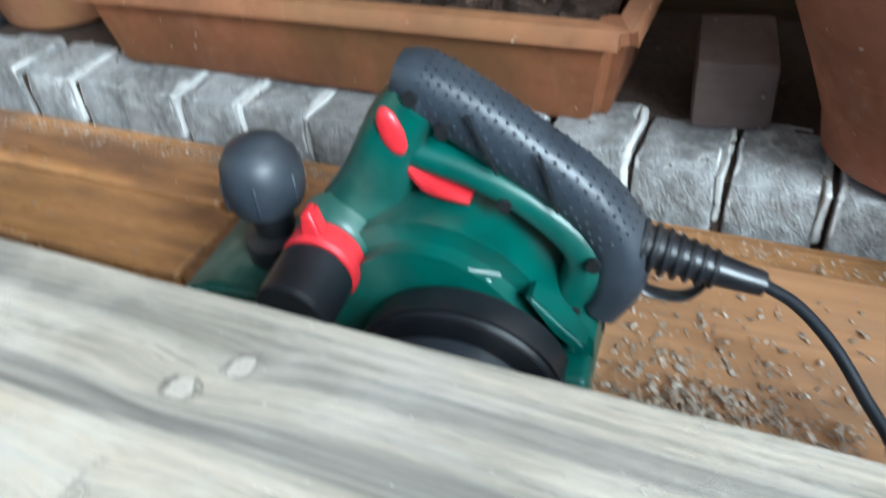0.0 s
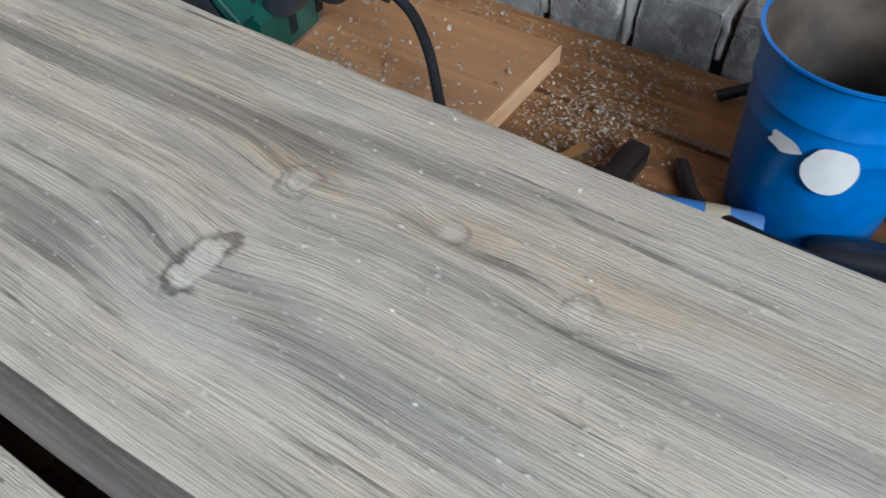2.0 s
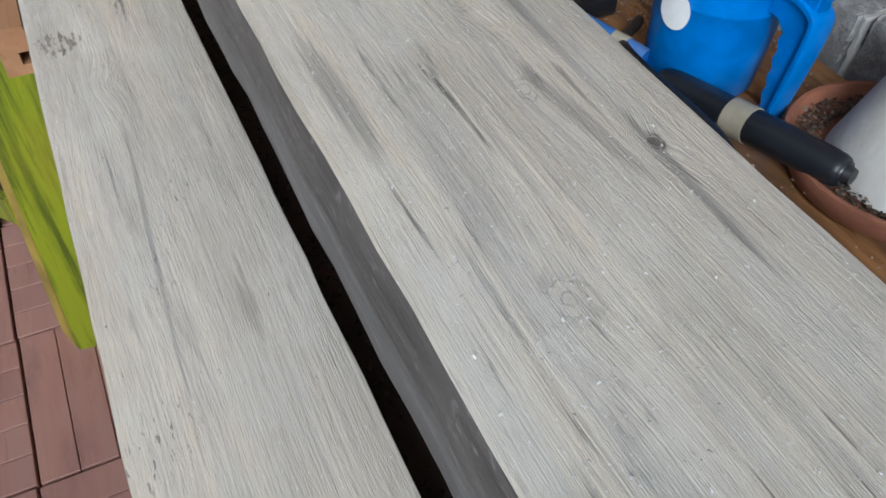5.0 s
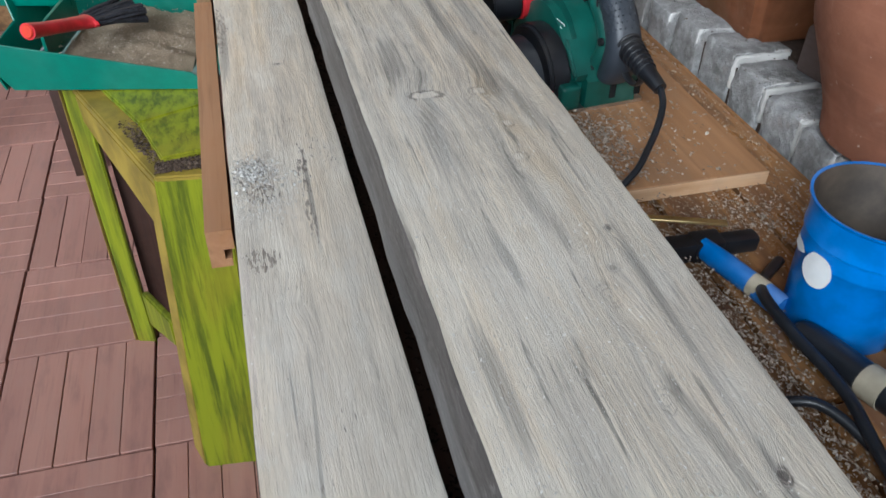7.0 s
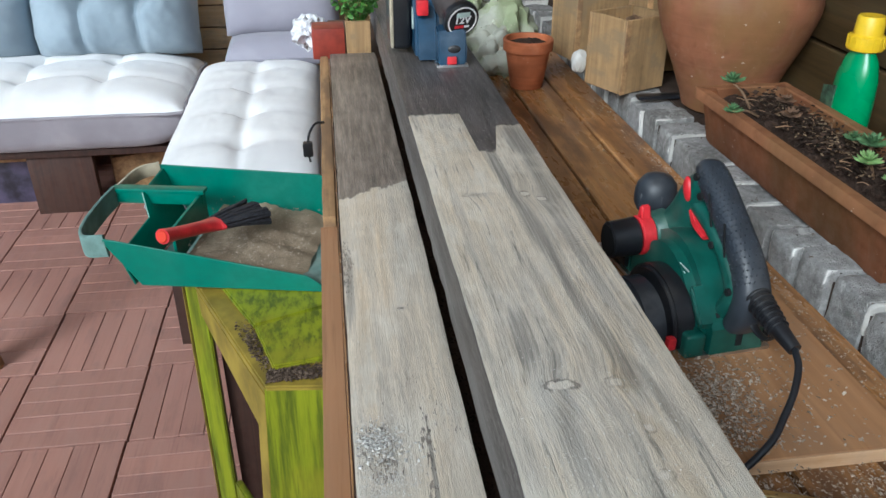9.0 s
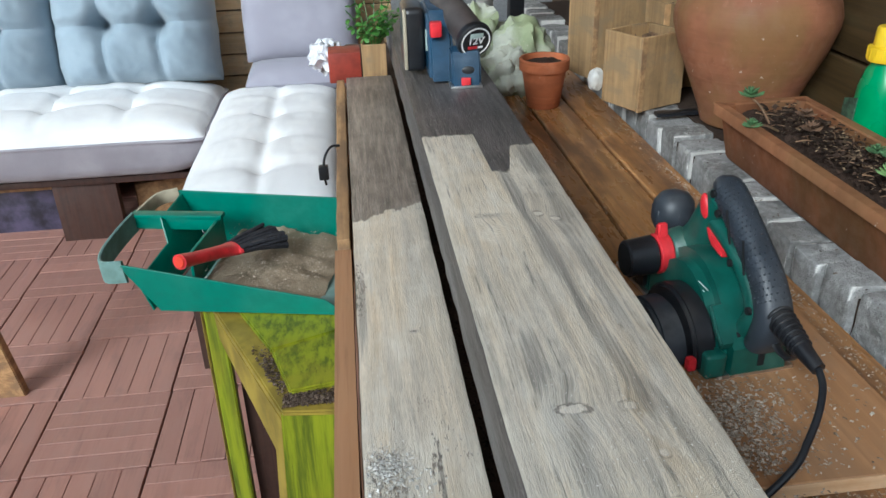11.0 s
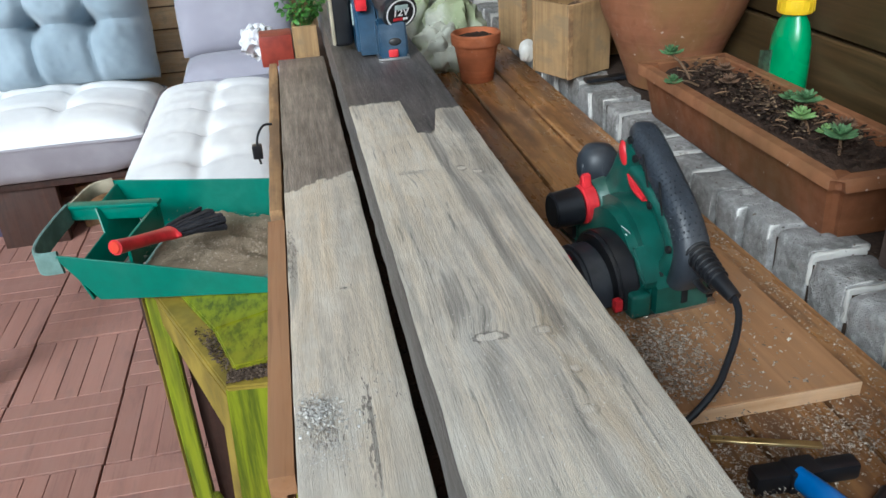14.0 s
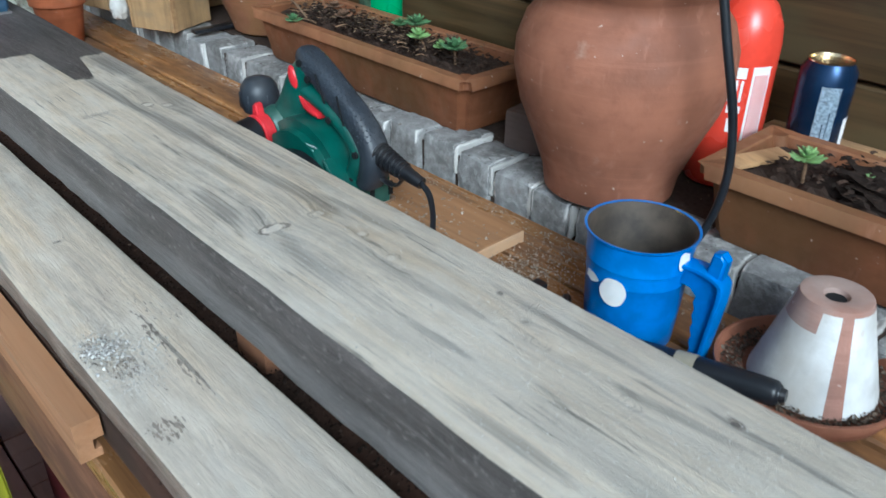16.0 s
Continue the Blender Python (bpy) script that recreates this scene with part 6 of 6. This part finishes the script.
# dark boards added in the stool's hollow, where there is only shade
part("inner_board", box((-0.245, 1.27, 0.0), (-0.04, 1.283, S - 0.002), 0.002), M_DARKWOOD, st, "added dark board for the shade inside the stool")
part("inner_panel", plate([(-0.12, 0.965, S - 0.01), (-0.06, 1.26, S - 0.01), (-0.06, 1.26, -0.02), (-0.14, 0.92, -0.02)], 0.01, (1, 0, 0)), M_DARKWOOD, st, "added dark panel for the shade inside the stool")
part("far_leg", box((-0.09, 1.36, -0.02), (-0.05, 1.40, S), 0.003), M_LIME, st)

crate = thing("red_crate", (0.2, 0.8, -0.022), "dark red low box under the bench", "crate")
part("box", box((0.035, 0.5, -0.022), (0.45, 1.04, 0.40), 0.004), M_DARKRED, crate)
part("lid", box((0.03, 0.495, 0.40), (0.455, 1.045, 0.415), 0.003), M_DARKRED, crate)


# ---- sofa corner ----
def cushion(name, centre, size, tufts, mat, label, side=None, turn=(0, 0, 0), depth=0.35, category="cushion", group="", nx=64, ny=48, puff=0.35):
    """A stuffed tufted cushion with welted edges; size: x, y and thickness; tufts: columns and rows of buttons."""
    sx, sy, sz = size
    cols, rws = tufts
    t = thing(name, centre, label, category, group)
    M = Matrix.Translation(centre) @ pose(0, 0, 0, *turn)
    pts = [((i + 1) / (cols + 1) * 2 - 1, (j + 1) / (rws + 1) * 2 - 1) for i in range(cols) for j in range(rws)]

    def height(u, v):
        e = (max(0.0, 1 - abs(u) ** 4) * max(0.0, 1 - abs(v) ** 4)) ** 0.45
        h = e
        for a, b in pts:
            dx, dy = (u - a) * sx / 2, (v - b) * sy / 2
            h -= depth * math.exp(-(dx * dx + dy * dy) / (2 * 0.032 ** 2)) * e
        for a in {p[0] for p in pts}:
            h -= depth * 0.33 * math.exp(-(((u - a) * sx / 2) / 0.02) ** 2) * e
        for b in {p[1] for p in pts}:
            h -= depth * 0.33 * math.exp(-(((v - b) * sy / 2) / 0.02) ** 2) * e
        w = Vector((u * sx, v * sy, centre[0] + centre[1]))
        h += 0.07 * noise.noise(w * 3.5) * e + 0.05 * (0.5 - abs(noise.noise(Vector((w.x * 9 + 3 * w.y, w.y * 5, w.z))))) * e
        return h + 0.02 * noise.noise(w * 22) * e

    for nm, sg, mt in (("upper_cover", 1, mat), ("lower_cover", -1, side or mat)):
        bm = bmesh.new()
        g = [[None] * (ny + 1) for _ in range(nx + 1)]
        for i in range(nx + 1):
            for j in range(ny + 1):
                u, v = 2 * i / nx - 1, 2 * j / ny - 1
                wob = 1 + 0.015 * noise.noise(Vector((u * 4, v * 4, centre[0])))
                g[i][j] = bm.verts.new(M @ Vector((u * sx / 2 * wob, v * sy / 2 * wob, (0 if sg > 0 else -0.001) + sg * sz * ((0.62 if side else 0.86) * max(0.0, height(u, v)) if sg > 0 else (0.97 * ((1 - u ** 12) * (1 - v ** 12)) ** 0.5 if side else 0.5 * max(0.0, height(u, v)))))))
        for i in range(nx):
            for j in range(ny):
                bm.faces.new((g[i][j], g[i + 1][j], g[i + 1][j + 1], g[i][j + 1]))
        part(nm, bm, mt, t)
    if side:
        k6 = [i / 6 * 2 - 1 for i in range(6)]
        ring = [(q, -1) for q in k6] + [(1, q) for q in k6] + [(-q, 1) for q in k6] + [(-1, -q) for q in k6] + [(-1, -1)]
        part("piping", sweep([M @ Vector((q * sx / 2, w * sy / 2, 0)) for q, w in ring], 0.006, 6, 3, side=(0, 0, 1)), side, t)
    return t


base = thing("sofa_frame", (-1.0, 3.1, -0.022), "dark brown wooden corner sofa frame", "sofa")
part("seat_board", box((-2.9, 2.86, 0.23), (-0.56, 3.6, 0.255), 0.004), M_DARKWOOD, base)
part("seat_board", box((-0.559, 2.02, 0.23), (-0.05, 3.6, 0.255), 0.004), M_DARKWOOD, base)
for x0, y0, x1, y1 in ((-1.13, 2.88, -0.9, 2.92), (-2.5, 2.88, -2.27, 2.92), (-0.475, 1.94, -0.415, 1.97), (-0.47, 2.5, -0.44, 2.6), (-0.2, 2.05, -0.1, 2.08)):
    part("leg", box((x0, y0, -0.022), (x1, y1, 0.23 if y0 != 1.94 else 0.30), 0.003), M_DARKWOOD, base)
part("arm_rail", box((-0.47, 1.945, 0.30), (-0.06, 2.02, 0.325), 0.003), M_DARKWOOD, base)
cushion("seat_cushion", (-1.12, 3.12, 0.401), (1.16, 0.66, 0.15), (3, 2), M_CUSHION, "tufted white seat cushion with grey underside", M_CUSHSIDE, group="seat cushions")
cushion("seat_cushion", (-2.30, 3.12, 0.401), (1.16, 0.66, 0.15), (3, 2), M_CUSHION, "tufted white seat cushion with grey underside", M_CUSHSIDE, group="seat cushions")
cushion("seat_cushion", (-0.285, 2.66, 0.401), (0.47, 1.30, 0.145), (1, 4), M_CUSHION, "long tufted white cushion beside the bench", M_CUSHSIDE, group="seat cushions")
for x in (-0.845, -1.475, -2.105, -2.735):
    cushion("back_cushion", (x, 3.44, 0.69), (0.63, 0.48, 0.24), (2, 1), M_BLUEPILLOW, "tufted blue-grey back cushion leaning on the wall", turn=(78, 0, 0), group="back cushions", depth=0.5)
cushion("pillow", (-0.19, 3.40, 0.755), (0.46, 0.46, 0.11), (0, 0), M_LILAC, "smooth lilac-grey pillow standing on the seat", turn=(80, 0, 0), group="pillows", nx=32, ny=32)
cushion("pillow", (-0.19, 3.36, 0.475), (0.46, 0.36, 0.09), (0, 0), M_LILAC, "flat lilac-grey pillow lying on the seat", group="pillows", nx=32, ny=32)
single("storage_box", box((-1.55, 3.0, -0.022), (-1.16, 3.35, 0.178), 0.006), M_CARDBOX, (-1.35, 3.2, -0.022), "dark printed box stored under the sofa", "box")
single("storage_board", box((-2.2, 2.97, 0.1785), (-1.14, 3.4, 0.198), 0.003), M_RAIL, (-1.6, 3.2, 0.1785), "pale board lying on the box under the sofa", "board")
single("wooden_offcut", place(box((-0.1, -0.03, 0), (0.1, 0.03, 0.19), 0.003), pose(-0.78, 3.05, -0.022, 0, 0, 20)), M_RAIL, (-0.78, 3.05, -0.022), "orange wooden offcut under the sofa", "wood block")

tr = thing("trestle", (-1.0, 1.86, -0.022), "pale wooden trestle with a black clamp", "trestle")
part("leg", plate([(-1.02, 1.84, 0.46), (-0.90, 1.84, 0.46), (-0.885, 1.92, -0.022), (-0.965, 1.92, -0.022)], 0.03, (0, -1, 0)), M_RAIL, tr)
part("beam", box((-1.5, 1.80, 0.46), (-0.93, 1.88, 0.50), 0.003), M_RAIL, tr)
cl = thing("clamp", (-0.88, 1.80, 0.46), "black screw clamp on the trestle", "clamp")
part("grip", sweep([(-0.93, 1.80, 0.528), (-0.88, 1.80, 0.530), (-0.855, 1.80, 0.515), (-0.852, 1.80, 0.49)], [(0.013, 0.013)] * 4, 14, 5), M_BLACK, cl)
part("jaw", box((-0.94, 1.785, 0.46), (-0.905, 1.8, 0.535), 0.003), M_BLACK, cl)
for ob in (tr, cl):
    ob.location.x -= 0.06

# ---- chips and dust ----
chips("planer_chips", [(700, 0.40, 0.62, 0.022, 0.045, lambda x, y, r: PLY + r.uniform(0, 0.004) if y > 0.538 and x < 0.55 else BENCH + 0.001),
                       (160, 0.46, 0.62, 0.045, 0.05, lambda x, y, r: PLY if y > 0.538 and x < 0.553 else None),
                       (1300, 0.365, 0.60, 0.018, 0.06, lambda x, y, r: PLY + r.uniform(0, 0.01) if y > 0.54 else None),
                       (500, 0.42, 0.70, 0.07, 0.08, lambda x, y, r: PLY if 0.29 < x < 0.55 and 0.54 < y < 0.98 and not (0.35 < x < 0.49 and y > 0.69) else None)], 41, "pale planing chips on the tan board", None, (0.0022, 0.0062))
chips("bench_chips", [(1600, 0.50, 0.48, 0.05, 0.03, lambda x, y, r: BENCH + r.uniform(0.0, 0.004) if y < 0.53 and x < 0.6 else None),
                      (11000, 0.365, 0.30, 0.035, 0.12, lambda x, y, r: BENCH + r.uniform(0.0, 0.012) if y < 0.53 and x < 0.45 else None),
                      (2000, 0.585, 0.9, 0.009, 0.6, lambda x, y, r: BENCH + r.uniform(0, 0.005) if x < 0.596 else None),
                      (500, 0.40, 0.05, 0.06, 0.12, lambda x, y, r: BENCH + r.uniform(0, 0.008) if x < 0.59 else None),
                      (350, 0.48, 1.5, 0.07, 0.4, lambda x, y, r: BENCH + 0.001 if x < 0.596 and not y < 1.0 else None)], 42, "pale wood chips strewn over the bench", None, (0.0016, 0.0044))
chips("saucer_chips", [(9000, 0.545, 0.152, 0.06, 0.06, lambda x, y, r: BENCH + 0.012 + r.uniform(0, 0.008) if 0.06 < math.hypot(x - 0.545, y - 0.152) < 0.08 else None)], 43, "shavings lying in the clay saucer", M_GRIT, (0.002, 0.006))
# chips in dark soil colour, which holds the shade of the gap
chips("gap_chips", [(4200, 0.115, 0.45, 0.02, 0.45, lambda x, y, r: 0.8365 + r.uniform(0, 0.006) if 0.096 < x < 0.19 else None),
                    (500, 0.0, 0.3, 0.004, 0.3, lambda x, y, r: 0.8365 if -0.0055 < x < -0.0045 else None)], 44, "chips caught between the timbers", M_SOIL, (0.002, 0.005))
chips("timber_chips", [(900, 0.016, 0.505, 0.012, 0.014, lambda x, y, r: 0.8652 + r.uniform(0, 0.0015) if -0.003 < x < 0.09 else None),
                       (700, 0.02, 0.455, 0.014, 0.014, lambda x, y, r: 0.8652 if -0.003 < x < 0.09 else None),
                       # tiny pale flakes that stand for glints on the thick grey timber
                       (4200, 0.165, 0.2, 0.05, 0.22, lambda x, y, r: 0.9461 if 0.105 < x < 0.248 else None)], 45, "fine pale chips on the planed timbers, those on the grey one standing for glints", M_PALECHIPS, (0.0007, 0.0018))
chips("timber_tufts", [(260, 0.014, 0.5, 0.009, 0.010, lambda x, y, r: 0.8653 + r.uniform(0, 0.002) if -0.003 < x < 0.09 else None),
                        (50, 0.035, 0.49, 0.014, 0.008, lambda x, y, r: 0.8653 if -0.003 < x < 0.09 else None)], 49, "whitish torn fibres on the pale timber", M_PALECHIPS, (0.0018, 0.0045))
chips("stool_chips", [(1500, -0.09, 0.952, 0.04, 0.012, lambda x, y, r: S + 0.017 + r.uniform(0, 0.003) if -0.125 < x < -0.036 and 0.938 < y < 0.97 + 0.15 * (x + 0.116) else None),
                      (900, -0.15, 1.02, 0.02, 0.05, lambda x, y, r: S + 0.017 + r.uniform(0, 0.003) if -0.116 - 0.31 * (y - 0.965) > x > -0.122 - 0.43 * (y - 0.945) and 0.95 < y < 1.11 else None)], 46, "grey dust along the stool's edge", M_GRIT)
scoop_chips = chips("scoop_chips", [(1500, -0.19, 1.28, 0.08, 0.07, lambda x, y, r: Z0 + 0.032 + 0.02 * (1 - (x - X0 - 0.1) / 0.2) + r.uniform(-0.006, 0.004) if X0 + 0.1 < x < X1 - 0.05 and Y0 + 0.01 < y < Y1 - 0.01 else None)], 47, "chips on the sawdust heap", None, (0.002, 0.005))
turned_about(scoop_chips, (-0.036, 1.16, 0), -12)
chips("ledge_litter", [(500, 0.74, 0.9, 0.05, 0.7, lambda x, y, r: LEDGE + 0.001 if 0.6 < x < 0.9 else None),
                       (250, 0.635, 0.9, 0.02, 0.5, lambda x, y, r: LEDGE + 0.001 if 0.61 < x else None)], 48, "brown litter between pots on the cobbles", M_GRIT, (0.002, 0.005))

# ---- deck tiles: five slats each, laid in turn along and across ----
slat = {}
for turn in (0, 1):
    me = mesh_from(box((-0.0286, -0.1485, -0.022), (0.0286, 0.1485, 0.0), 0.0011, 1) if turn == 0 else box((-0.1485, -0.0286, -0.022), (0.1485, 0.0286, 0.0), 0.0011, 1), "deck_slat", M_DECK, False)
    slat[turn] = me
rest = []
rg = random.Random(77)
for i in range(-9, 5):
    for j in range(-14, 6):
        cx, cy = -0.55 + 0.3 * i + 0.15, 1.85 + 0.3 * j + 0.15
        if cx < -3.2 or cx > 0.9 or cy > 3.55 or cy < -2.1:
            continue
        turn = (i + j) % 2
        for k in range(5):
            o = -0.1175 + 0.05875 * k
            x, y = (cx + o, cy) if turn == 1 else (cx, cy + o)
            z = rg.uniform(-0.001, 0.001)
            if -1.65 < cx < -0.05 and 0.7 < cy < 3.2:
                ob = new("deck_slat", slat[1 - turn])
                ob.location, ob.parent = (x, y, z), floor
            else:
                rest.append((slat[1 - turn], Matrix.Translation((x, y, z))))
bm = bmesh.new()
for me, m in rest:
    k = len(bm.verts)
    bm.from_mesh(me)
    bm.verts.ensure_lookup_table()
    for v in bm.verts[k:]:
        v.co = m @ v.co
me = bpy.data.meshes.new("deck_slats")
bm.to_mesh(me)
bm.free()
me.materials.append(M_DECK)
far_slats = new("deck_slats", me)
far_slats.parent = floor
tagged(far_slats, kind="stuff")
